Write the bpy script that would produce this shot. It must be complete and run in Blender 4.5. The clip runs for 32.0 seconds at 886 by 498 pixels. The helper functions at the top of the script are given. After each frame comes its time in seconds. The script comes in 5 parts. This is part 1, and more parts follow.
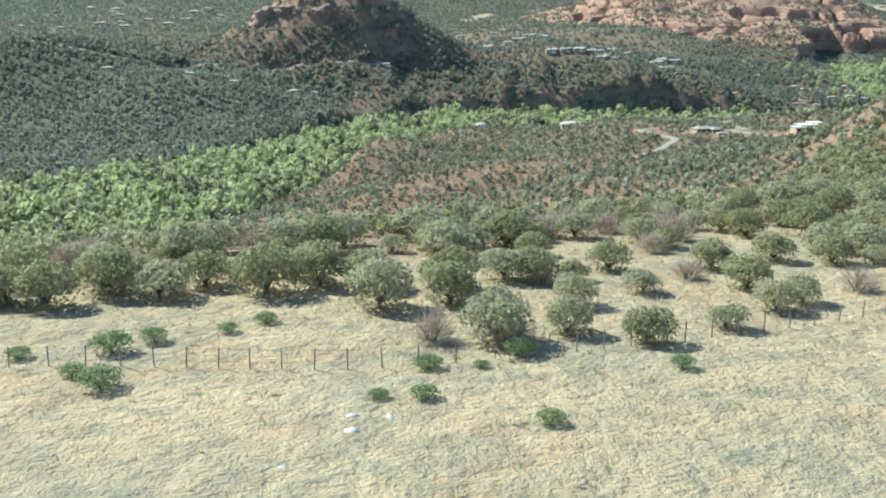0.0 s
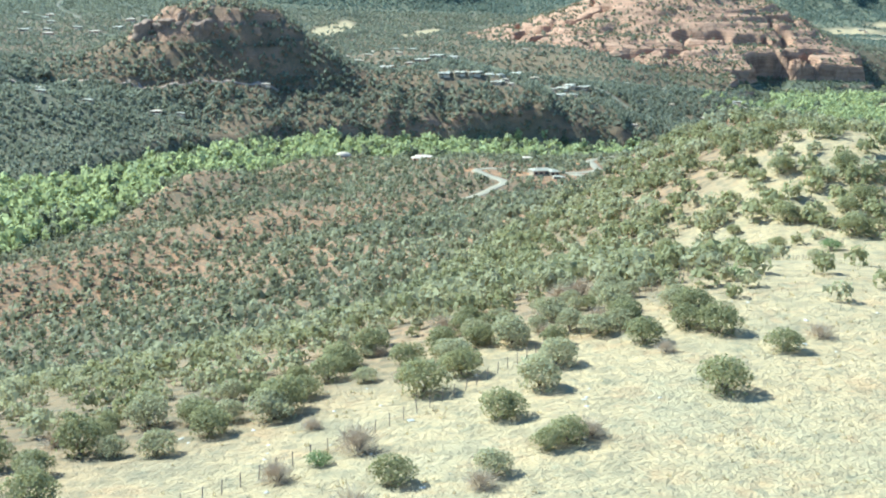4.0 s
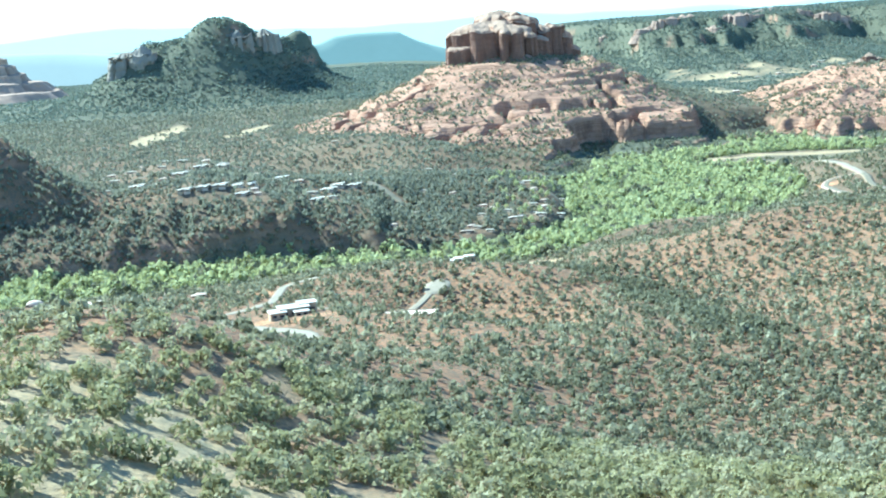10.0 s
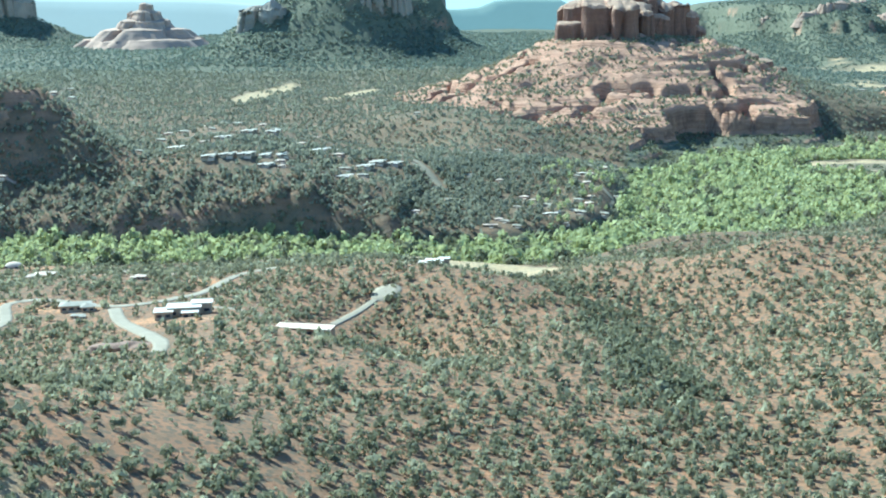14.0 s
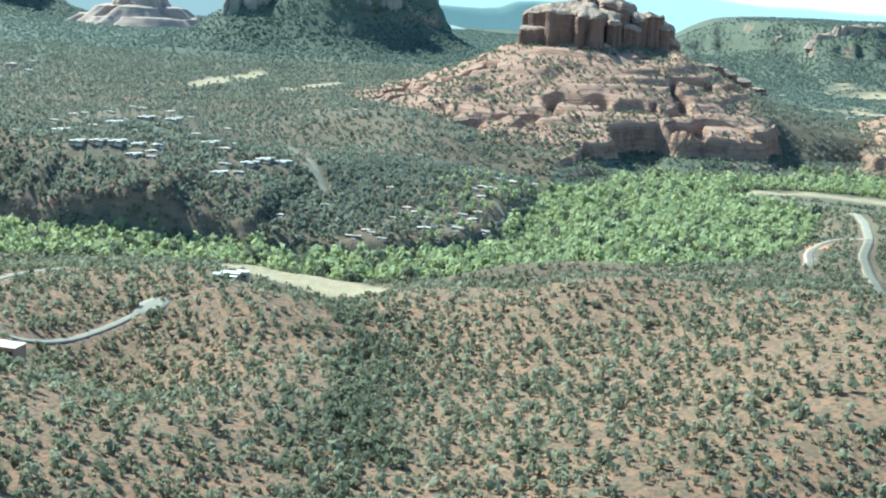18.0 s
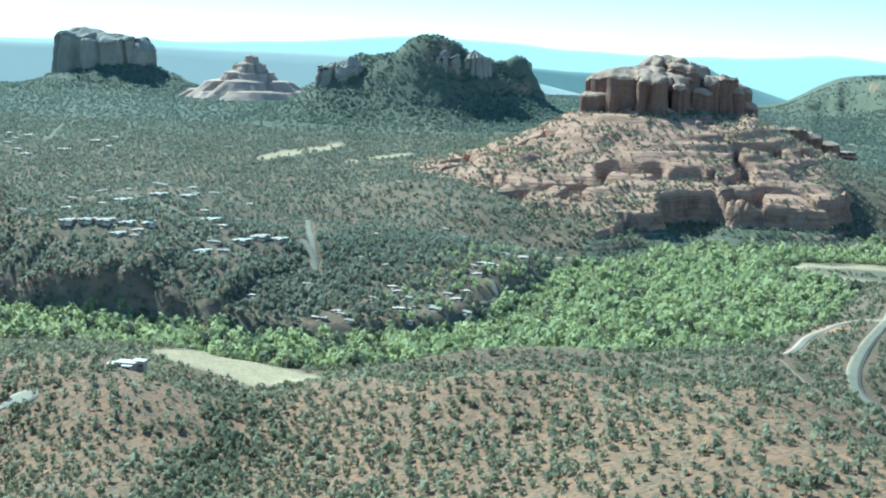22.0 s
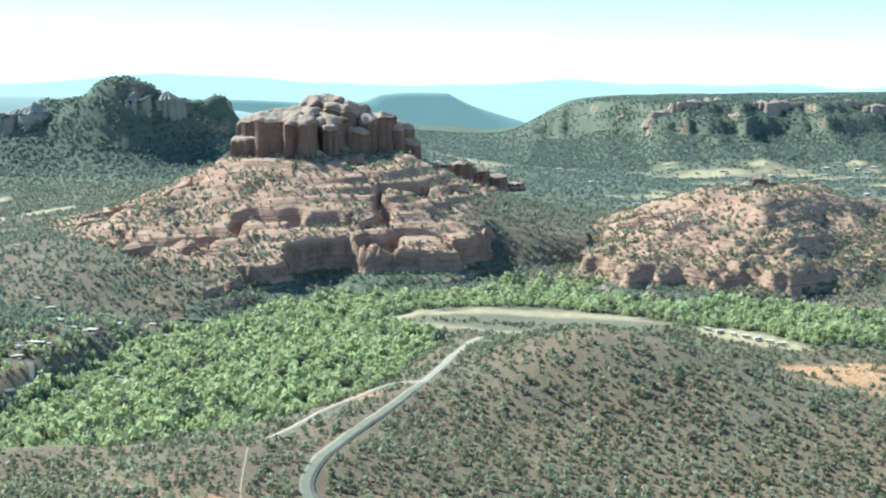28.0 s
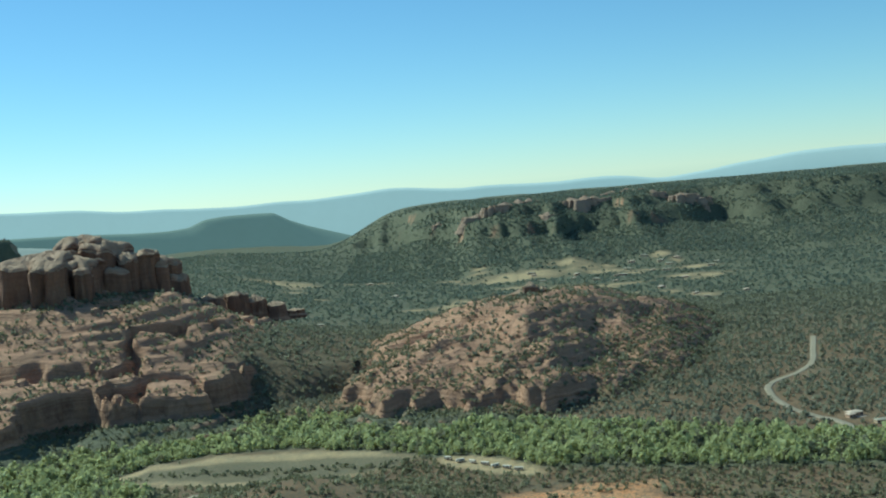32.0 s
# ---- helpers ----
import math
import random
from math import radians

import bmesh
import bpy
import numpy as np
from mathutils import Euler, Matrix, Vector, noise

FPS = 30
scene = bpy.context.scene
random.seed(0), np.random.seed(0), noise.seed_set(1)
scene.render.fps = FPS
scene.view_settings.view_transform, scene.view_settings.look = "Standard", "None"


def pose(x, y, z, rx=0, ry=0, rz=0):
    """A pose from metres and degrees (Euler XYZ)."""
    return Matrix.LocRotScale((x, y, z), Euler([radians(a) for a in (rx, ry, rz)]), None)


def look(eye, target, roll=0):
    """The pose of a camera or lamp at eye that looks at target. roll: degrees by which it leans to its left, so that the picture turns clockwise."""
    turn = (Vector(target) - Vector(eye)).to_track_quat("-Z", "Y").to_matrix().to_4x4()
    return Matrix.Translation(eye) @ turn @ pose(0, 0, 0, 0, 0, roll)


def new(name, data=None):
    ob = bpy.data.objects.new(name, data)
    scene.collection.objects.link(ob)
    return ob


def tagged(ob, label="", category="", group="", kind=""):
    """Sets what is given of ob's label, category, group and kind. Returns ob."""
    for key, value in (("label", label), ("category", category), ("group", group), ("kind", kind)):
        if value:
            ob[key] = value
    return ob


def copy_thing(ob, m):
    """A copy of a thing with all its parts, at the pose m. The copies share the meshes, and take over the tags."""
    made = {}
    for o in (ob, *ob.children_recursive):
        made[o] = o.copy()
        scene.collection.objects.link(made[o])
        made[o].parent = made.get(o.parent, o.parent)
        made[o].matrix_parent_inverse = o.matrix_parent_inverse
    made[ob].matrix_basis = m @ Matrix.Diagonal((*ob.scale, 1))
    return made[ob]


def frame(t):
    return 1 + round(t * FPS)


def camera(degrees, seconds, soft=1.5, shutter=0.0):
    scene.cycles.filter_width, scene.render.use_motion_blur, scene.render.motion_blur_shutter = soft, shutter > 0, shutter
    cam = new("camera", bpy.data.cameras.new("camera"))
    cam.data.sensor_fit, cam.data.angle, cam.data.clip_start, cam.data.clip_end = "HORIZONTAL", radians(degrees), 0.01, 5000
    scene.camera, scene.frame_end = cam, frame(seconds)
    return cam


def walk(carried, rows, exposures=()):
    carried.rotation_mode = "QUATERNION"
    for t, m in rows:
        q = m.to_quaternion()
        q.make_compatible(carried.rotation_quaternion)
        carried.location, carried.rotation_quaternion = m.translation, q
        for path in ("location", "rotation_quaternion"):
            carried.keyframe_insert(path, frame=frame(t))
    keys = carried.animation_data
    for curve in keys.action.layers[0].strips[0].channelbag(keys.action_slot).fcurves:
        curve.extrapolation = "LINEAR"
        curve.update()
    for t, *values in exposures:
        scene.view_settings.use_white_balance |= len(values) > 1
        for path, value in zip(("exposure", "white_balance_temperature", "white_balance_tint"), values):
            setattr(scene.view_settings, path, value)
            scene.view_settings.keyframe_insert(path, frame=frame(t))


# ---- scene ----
cam = camera(40.8, 32.0, soft=2.0)
METRES, EYE, TILT, LEAN, TURN = 1150.0, 220.0, -14.25, -0.75, 0.0
ROWS = [
    (0.0, -0.0002, 0.0026, 0.0007, -0.00, 0.00, 0.00),
    (0.5, 0.0145, 0.0109, 0.0034, 0.00, 1.50, 1.27),
    (1.0, 0.0289, 0.0192, 0.0063, -1.11, 1.56, 0.13),
    (1.5, 0.0432, 0.0275, 0.0092, -1.48, 2.22, 2.52),
    (2.0, 0.0574, 0.0358, 0.0123, -1.96, 5.03, 2.65),
    (2.5, 0.0714, 0.0440, 0.0154, -3.94, 2.28, -0.52),
    (4.5, 0.1263, 0.0774, 0.0280, 2.12, 0.35, -1.43),
    (5.0, 0.1398, 0.0858, 0.0311, 3.26, 1.16, -1.40),
    (5.5, 0.1533, 0.0943, 0.0342, 3.94, 1.39, -0.40),
    (6.0, 0.1667, 0.1028, 0.0372, 4.38, 3.19, -0.16),
    (6.5, 0.1801, 0.1113, 0.0402, 4.55, 3.36, -0.57),
    (7.0, 0.1934, 0.1199, 0.0431, 4.25, 3.77, 0.07),
    (7.5, 0.2068, 0.1285, 0.0460, 2.38, 4.48, 2.41),
    (8.0, 0.2201, 0.1371, 0.0488, 1.41, 5.78, 4.22),
    (8.5, 0.2334, 0.1458, 0.0515, 0.90, 6.51, 4.36),
    (9.0, 0.2467, 0.1545, 0.0541, 0.42, 6.72, 4.47),
    (9.5, 0.2600, 0.1632, 0.0567, -0.41, 5.08, 4.50),
    (10.0, 0.2733, 0.1720, 0.0593, -0.99, 3.76, 5.10),
    (10.5, 0.2866, 0.1808, 0.0617, -2.24, 3.80, 4.15),
    (11.0, 0.2998, 0.1896, 0.0641, -1.10, 4.58, 4.49),
    (11.5, 0.3131, 0.1984, 0.0665, -0.23, 4.42, 2.71),
    (12.0, 0.3264, 0.2071, 0.0688, 2.71, 2.68, 2.00),
    (12.5, 0.3396, 0.2159, 0.0711, 5.56, 1.30, 1.92),
    (13.0, 0.3529, 0.2247, 0.0733, 8.85, 0.24, 0.46),
    (13.5, 0.3661, 0.2335, 0.0755, 9.13, 0.08, -0.79),
    (14.0, 0.3793, 0.2422, 0.0777, 7.01, 2.42, -0.28),
    (14.5, 0.3925, 0.2509, 0.0799, 8.22, 2.08, -0.27),
    (15.0, 0.4057, 0.2595, 0.0821, 7.80, 4.30, 0.57),
    (15.5, 0.4188, 0.2681, 0.0842, 5.54, 5.69, -0.24),
    (17.5, 0.4711, 0.3019, 0.0932, 6.16, 3.45, -2.67),
    (18.0, 0.4841, 0.3102, 0.0955, 8.56, 2.20, -4.48),
    (18.5, 0.4971, 0.3184, 0.0979, 9.91, 1.72, -3.79),
    (19.0, 0.5100, 0.3264, 0.1003, 10.79, 2.86, -3.09),
    (19.5, 0.5229, 0.3344, 0.1028, 11.67, 3.50, -3.13),
    (20.0, 0.5357, 0.3423, 0.1054, 12.59, 4.32, -2.55),
    (20.5, 0.5485, 0.3501, 0.1080, 13.76, 4.44, -4.89),
    (21.0, 0.5612, 0.3577, 0.1107, 14.98, 4.33, -5.60),
    (21.5, 0.5739, 0.3652, 0.1135, 15.79, 4.55, -5.01),
    (22.0, 0.5865, 0.3727, 0.1164, 16.04, 4.73, -4.75),
    (22.5, 0.5991, 0.3800, 0.1193, 14.54, 4.14, -4.27),
    (23.0, 0.6117, 0.3872, 0.1223, 13.88, 1.47, -4.13),
    (23.5, 0.6243, 0.3942, 0.1254, 13.68, -0.10, -3.96),
    (24.0, 0.6368, 0.4012, 0.1285, 13.28, 0.50, -2.59),
    (24.5, 0.6493, 0.4080, 0.1317, 11.84, 0.46, -2.93),
    (25.0, 0.6618, 0.4147, 0.1349, 10.15, 0.29, -1.11),
    (25.5, 0.6743, 0.4213, 0.1382, 8.31, -0.22, -3.61),
    (26.0, 0.6868, 0.4278, 0.1415, 7.31, -0.41, -3.35),
    (26.5, 0.6993, 0.4342, 0.1449, 6.26, 0.57, -1.65),
    (28.5, 0.7499, 0.4591, 0.1579, 7.33, 7.61, -0.05),
    (29.0, 0.7628, 0.4651, 0.1611, 7.38, 8.24, 0.55),
    (29.5, 0.7757, 0.4712, 0.1640, 6.82, 9.02, 2.02),
    (30.0, 0.7889, 0.4772, 0.1669, 6.28, 8.33, 3.11),
    (30.5, 0.8022, 0.4832, 0.1696, 5.57, 10.04, 4.90),
    (31.0, 0.8157, 0.4892, 0.1720, 4.40, 10.38, 6.04),
    (31.5, 0.8294, 0.4953, 0.1742, 3.28, 11.16, 7.12),
    (32.0, 0.8434, 0.5014, 0.1761, 1.50, 11.26, 5.63),
]
EXPOSURES = [(0.0, 1.3, 4980, -6.0), (1.0, 1.6, 4730, -10.5), (2.5, 1.65, 4820, -10.5), (6.5, 1.7, 4790, -12.0), (9.0, 1.9, 4580, -12.5), (12.0, 2.0, 4520, -12.0), (13.0, 1.79, 4620, -12.2), (15.0, 1.65, 4580, -13.0), (18.0, 1.57, 4610, -13.5), (22.0, 1.43, 4390, -17.5), (23.0, 1.5, 4590, -11.0), (26.5, 1.6, 4810, -7.0), (28.5, 1.55, 4700, -17.0), (29.0, 1.4, 4240, -24.0), (30.0, 0.92, 4620, -22.0), (31.0, 0.65, 4860, -20.5), (32.0, 0.36, 5040, -20.0)]
walk(cam, [(t, pose(0, 0, EYE, TILT, LEAN, TURN) @ pose(METRES * x, METRES * y, METRES * z, 90 + pitch, roll, yaw)) for t, x, y, z, yaw, pitch, roll in ROWS], EXPOSURES)

# ---- world and sun ----
SUN_AZ, SUN_EL = radians(-55), radians(40)
world = bpy.data.worlds.new("sky")
scene.world = world
world.use_nodes = True
wn = world.node_tree.nodes
sky = wn.new("ShaderNodeTexSky")
sky.sky_type, sky.sun_disc = "NISHITA", False
sky.sun_elevation, sky.sun_rotation = SUN_EL, SUN_AZ
sky.air_density, sky.dust_density, sky.ozone_density = 1.0, 0.0, 3.0
sky.altitude = 1400
wn["Background"].inputs[1].default_value = 0.077
world.node_tree.links.new(sky.outputs[0], wn["Background"].inputs[0])

sun = new("sun", bpy.data.lights.new("sun", "SUN"))
sun.data.energy, sun.data.angle, sun.data.color = 3.55, radians(0.53), (1.0, 0.94, 0.84)
sun_way = Vector((math.sin(SUN_AZ) * math.cos(SUN_EL), math.cos(SUN_AZ) * math.cos(SUN_EL), math.sin(SUN_EL)))
sun.matrix_world = look(sun_way * 1000, (0, 0, 0))


# ---- terrain ----
RNG = np.random.default_rng(7)
LATTICE = RNG.random((256, 256))


def vnoise(x, y, s):
    """Smooth value noise, 0 to 1, with cells of s metres."""
    x, y = np.asarray(x) / s + 1000.0, np.asarray(y) / s + 1000.0
    i, j = np.floor(x).astype(int), np.floor(y).astype(int)
    f, g = x - i, y - j
    f, g = f * f * (3 - 2 * f), g * g * (3 - 2 * g)
    a, b = LATTICE[i % 256, j % 256], LATTICE[(i + 1) % 256, j % 256]
    c, d = LATTICE[i % 256, (j + 1) % 256], LATTICE[(i + 1) % 256, (j + 1) % 256]
    return (a * (1 - f) + b * f) * (1 - g) + (c * (1 - f) + d * f) * g


def fbm(x, y, s, n=4):
    total, w = 0.0, 0.5
    for k in range(n):
        total = total + w * (vnoise(x + 37.7 * k, y - 91.3 * k, s) - 0.5)
        s, w = s * 0.5, w * 0.55
    return total


def sg(q):
    return 1 / (1 + np.exp(-np.clip(q, -30, 30)))


def step01(q):
    q = np.clip(q, 0, 1)
    return q * q * (3 - 2 * q)


# swells of the land near the flight: middle x, y, half sizes, turn, height
SWELLS_NEAR = [
    (290, 540, 45, 45, 0.0, -24), (-60, 95, 90, 38, 0.40, 9), (-74, 655, 236, 44, 0.83, 25), (154, 610, 90, 179, -0.51, 50), (256, 520, 56, 93, -0.60, 77), (648, 916, 68, 179, -0.47, 56), (800, 769, 104, 62, -0.10, 66), (348, 843, 67, 123, 0.32, 77), (541, 977, 59, 42, 0.65, 33), (1096, 683, 312, 141, 0.78, 103), (343, 838, 42, 76, 0.46, -74), (226, 378, 44, 42, -0.21, 29), (135, 930, 54, 62, -0.06, 15), (392, 1008, 26, 26, 0.0, -11),
    (-50, 530, 45, 45, 0.0, 8), (-115, 585, 110, 110, 0.0, -12), (170, 835, 45, 45, 0.0, 12), (45, 620, 45, 45, 0.0, 8), (-45, 875, 42, 50, 0.4, 22), (135, 725, 45, 45, 0.0, 5),
    (-40, 705, 45, 45, 0.0, -5), (165, 250, 45, 45, 0.0, 9), (105, 970, 70, 70, 0.0, 9), (455, 1015, 45, 45, 0.0, 20), (325, 930, 70, 70, 0.0, -4), (500, 1145, 45, 45, 0.0, 12),
    (630, 1195, 70, 70, 0.0, 8), (590, 835, 45, 45, 0.0, -10), (405, 855, 45, 45, 0.0, -9), (375, 790, 45, 45, 0.0, 6), (735, 1060, 45, 45, 0.0, -13), (740, 855, 45, 45, 0.0, 22),
    (745, 790, 45, 45, 0.0, -7), (790, 1230, 45, 45, 0.0, -12), (515, 880, 45, 45, 0.0, 11), (630, 1105, 45, 45, 0.0, 10), (755, 1385, 110, 110, 0.0, 6)]
# and of the land across the creek
SWELLS_FAR = [
    (-108, 1330, 88, 58, -0.1, 108), (100, 1311, 128, 60, -0.39, 68), (-435, 1214, 184, 99, 0.37, 70), (794, 1290, 59, 120, -0.78, 22),
    (910, 1345, 150, 60, -0.64, 30), (329, 1623, 272, 79, -1.18, 38), (75, 2433, 396, 250, 0.73, 4), (-185, 1075, 170, 120, 0.3, 10), (-230, 1115, 60, 45, 0.3, 24),
    (80, 1428, 75, 50, -0.2, 20), (140, 1470, 150, 110, -0.3, 25), (40, 1528, 105, 62, -0.25, 33), (15, 1345, 58, 50, 0.0, -47), (215, 1655, 65, 55, 0.0, -24), (118, 1312, 55, 36, -0.2, -14), (220, 1205, 45, 45, 0.0, 11), (225, 1300, 45, 40, 0.0, -10), (248, 1372, 50, 45, 0.0, 18), (375, 1560, 75, 70, 0.0, -26), (-100, 2345, 170, 170, 0.0, -12),
    (-60, 2811, 58, 95, 0.3, 80), (-165, 2815, 105, 90, 0.1, 92), (-262, 2820, 60, 80, 0.0, 30), (40, 2880, 75, 80, 0.4, 88), (102, 2950, 28, 40, 0.0, 76), (-1186, 3400, 130, 130, 0.0, 78), (-1040, 3380, 70, 80, 0.0, 24)]


def creek_line():
    return [(-900, 420, 90), (-420, 620, 85), (-225, 745, 92), (-155, 835, 75), (-98, 945, 58), (-52, 1058, 52), (8, 1130, 54), (110, 1148, 48), (200, 1155, 42), (300, 1150, 34),
            (380, 1145, 42), (480, 1205, 52), (560, 1295, 100), (590, 1400, 118), (600, 1500, 125), (575, 1610, 95), (610, 1720, 80), (720, 1762, 72), (850, 1752, 66),
            (940, 1690, 70), (1060, 1605, 72), (1160, 1555, 62), (1240, 1520, 52), (1600, 1400, 45), (2600, 1300, 60)]


def creek_reach(x, y):
    """Distance from the creek in widths of its wood: below 1 lies the wood. Also the distance in metres."""
    line = creek_line()
    best, metres = np.full(np.shape(x), 1e9), np.full(np.shape(x), 1e9)
    for (ax, ay, aw), (bx, by, bw) in zip(line, line[1:]):
        ex, ey = bx - ax, by - ay
        k = np.clip(((x - ax) * ex + (y - ay) * ey) / (ex * ex + ey * ey), 0, 1)
        d = np.hypot(x - ax - k * ex, y - ay - k * ey)
        best, metres = np.minimum(best, d / (aw + k * (bw - aw))), np.minimum(metres, d)
    return best, metres


def mass(x, y, cx, cy, left, right, front, back, lobes, seed, corner=2.5):
    """Normalised distance from a rock mass's middle, with buttresses and gullies in its outline."""
    dx, dy = x - cx, y - cy
    px, py = np.where(dx < 0, dx / left, dx / right), np.where(dy < 0, dy / front, dy / back)
    w = np.where((dx < 0) & (dy < 0), corner, 2.5)
    rho = (np.abs(px) ** w + np.abs(py) ** w) ** (1 / w)
    a = np.arctan2(py, px)
    w = fbm(np.cos(a) * lobes + seed, np.sin(a) * lobes + seed + rho * 0.6, 1.0, 4)
    n = fbm(x, y, 150, 5) + 0.7 * np.abs(fbm(x + 77, y + 40, 90, 4)) - 0.12
    return rho * (1 + 0.34 * w * step01(rho * 1.6)) + 0.42 * n * step01(rho * 2)


def ledges(z, step, x, y, sharp=0.75):
    """Turns a slope into beds: low cliffs with ledges between."""
    w = 11 * fbm(x, y, 170, 3)
    s = (z + w) / step
    k = np.floor(s)
    f = s - k
    g = np.where(f < 0.5, 0.5 * (2 * f) ** 3.2, 1 - 0.5 * (2 - 2 * f) ** 3.2)
    return (k + (1 - sharp) * f + sharp * g) * step - w


def curve(q, *pairs):
    return np.interp(q, [p[0] for p in pairs], [p[1] for p in pairs])


def buttress(x, y, cx, cy, wide, cell, seed):
    """0 in the sharp gullies between a rock mass's buttresses, 1 on their fronts."""
    s = np.arctan2(y - cy, x - cx) * wide / cell
    d = np.hypot(x - cx, y - cy)
    return np.clip(np.abs(vnoise(s + seed, d / 210 + seed, 1.0) - 0.5) * 3.8, 0, 1)


def along(x, y, line):
    """Distance from a line, positive to the left of its run, and the length run at the nearest place."""
    best, side, run, start = np.full(np.shape(x), 1e9), np.zeros(np.shape(x)), np.zeros(np.shape(x)), 0.0
    for (ax, ay), (bx, by) in zip(line, line[1:]):
        ex, ey = bx - ax, by - ay
        length = math.hypot(ex, ey)
        k = np.clip(((x - ax) * ex + (y - ay) * ey) / length ** 2, 0, 1)
        d = np.hypot(x - ax - k * ex, y - ay - k * ey)
        nearer = d < best
        side = np.where(nearer, np.where(ex * (y - ay) - ey * (x - ax) > 0, d, -d), side)
        run, best, start = np.where(nearer, start + k * length, run), np.minimum(best, d), start + length
    return side, run


def fins(run, side, cell, seed):
    """0 in the narrow clefts between the fins of a cliff, 1 on their fronts."""
    return np.clip(np.abs(vnoise(run + 9 * fbm(run, side, 40, 2) + seed, side * 0.25 + seed, cell) - 0.5) * 3.6, 0, 1)


# the foot of the great butte's shaded cliff
CLIFF_FOOT = [(440, 1570), (483, 1655), (528, 1738), (566, 1806), (640, 1798), (705, 1815), (738, 1890), (745, 2000), (790, 2200)]


def great_butte(x, y):
    """A broad dome of slickrock beds that falls off in two tiers of cliff on the side away from the sun."""
    dx, dy = x - 490, y - 2110
    r = np.hypot(dx * np.where(dx > 0, 1.0, 0.97), dy * np.where(dy > 0, 1.25, 1.0))
    r = r + step01((r - 60) / 120) * (46 * fbm(x, y, 150, 4) + 30 * np.abs(fbm(x + 77, y + 40, 80, 4)) - 6)
    dome = curve(r, (0, 194), (80, 191), (115, 184), (160, 160), (200, 141), (250, 123), (310, 107), (370, 94), (420, 86), (470, 79), (540, 60), (600, 40))
    side, run = along(x, y, CLIFF_FOOT)
    wild = 30 * fbm(x + 200, y, 70, 4)
    low = side + wild - 24 * (1 - fins(run, side, 66, 3.0)) ** 1.4 - 7 * (1 - fins(run, side, 19, 8.0)) ** 2
    high = side + 0.8 * wild - 30 * (1 - fins(run, side, 30, 5.0)) ** 1.3
    tier = 60 + curve(low, (-90, -14), (-60, 0), (-4, 15), (2, 40), (6, 50), (30, 54), (60, 57)) + curve(high, (52, 0), (56, 14), (61, 29), (110, 38), (180, 60), (260, 80))
    open_side = step01((y - 1885) / 80) * step01((x - 560) / 60)
    z = np.where(tier < dome, tier + open_side * (dome - tier), dome)
    # ravines that run down the dome
    vein = np.abs(fbm(x + 900, y + 130, 120, 3))
    z = z - 20 * step01((0.055 - vein) / 0.055) * step01((r - 120) / 60) * step01((420 - r) / 60) * (tier >= dome)
    z = z + 15 * np.abs(fbm(x - 340, y, 64, 3)) * step01((r - 120) / 60) * step01((430 - r) / 60) * (tier >= dome)
    # beds: thick rounded ones with thin ones between
    wave = 16 * fbm(x, y, 130, 3)
    wooded = step01((x - 680) / 40) * step01((y - 1840) / 50) * step01((140 - z) / 14)
    z = z + (ledges(z + wave, 10.5, x, y, 0.96) - wave - z) * np.clip(0.35 + 1.3 * (vnoise(x, y, 75) - 0.2), 0.25, 1.0) * (1 - 0.85 * wooded)
    z = z + 0.5 * (1 - 0.9 * wooded) * (ledges(z + 0.4 * wave, 4.1, x + 500, y, 0.8) - 0.4 * wave - z)
    return z + 3.5 * fbm(x, y, 22, 4), r / 430


def red_hill(x, y):
    rho = mass(x, y - 1.2 * np.clip(x - 1046, 0, 400), 1095, 2060, 255, 265, 325, 330, 4.0, 29.0, 4.5)
    rho = rho + step01((rho - 0.3) / 0.3) * (0.07 * (1 - buttress(x, y, 1095, 2060, 260, 52, 3.0)) + 0.10 * fbm(x, y, 70, 4))
    z = curve(rho, (0, 143), (0.30, 139), (0.5, 121), (0.7, 103), (0.86, 90), (0.92, 82), (0.955, 68), (1.05, 60), (1.2, 40))
    east = curve(rho, (0, 143), (0.25, 134), (0.5, 108), (0.7, 88), (0.9, 72), (1.08, 60), (1.2, 40))
    z = z + step01((x - 1050) / 70) * (east - z)
    wave = 34 * fbm(x, y, 85, 3)
    calm = 1 - 0.7 * step01((x - 1060) / 90)
    z = z + calm * np.clip(2.2 * vnoise(x + 60, y, 70) - 0.4, 0.1, 1) * (ledges(z + wave, 9, x, y, 0.85) - wave - z)
    z = z + 0.35 * calm * (ledges(z + 0.5 * wave, 3.6, x + 500, y, 0.8) - 0.5 * wave - z)
    return z + 7.0 * fbm(x, y, 46, 4) + 3 * fbm(x, y, 15, 3), rho


def long_mesa(x, y):
    """The wooded mesa that closes the valley to the south."""
    line = 0 * y
    edge = 3560 + 0.10 * (x - 1200) + 260 * fbm(x, line, 420, 4) + 330 * np.abs(fbm(x + 50, line, 170, 4)) - 70 + 500 * sg((900 - x) / 60)
    q = (y - edge) / 330
    z = curve(q, (-1.2, 0), (0, 42), (0.30, 64), (0.38, 96), (0.62, 118), (0.70, 142), (1.0, 152), (2.0, 158))
    z = z + 40 * np.abs(fbm(x, y * 0.5, 130, 4)) * step01((z - 8) / 30) * step01((150 - z) / 30)
    return z * sg((x - 690) / 60), q


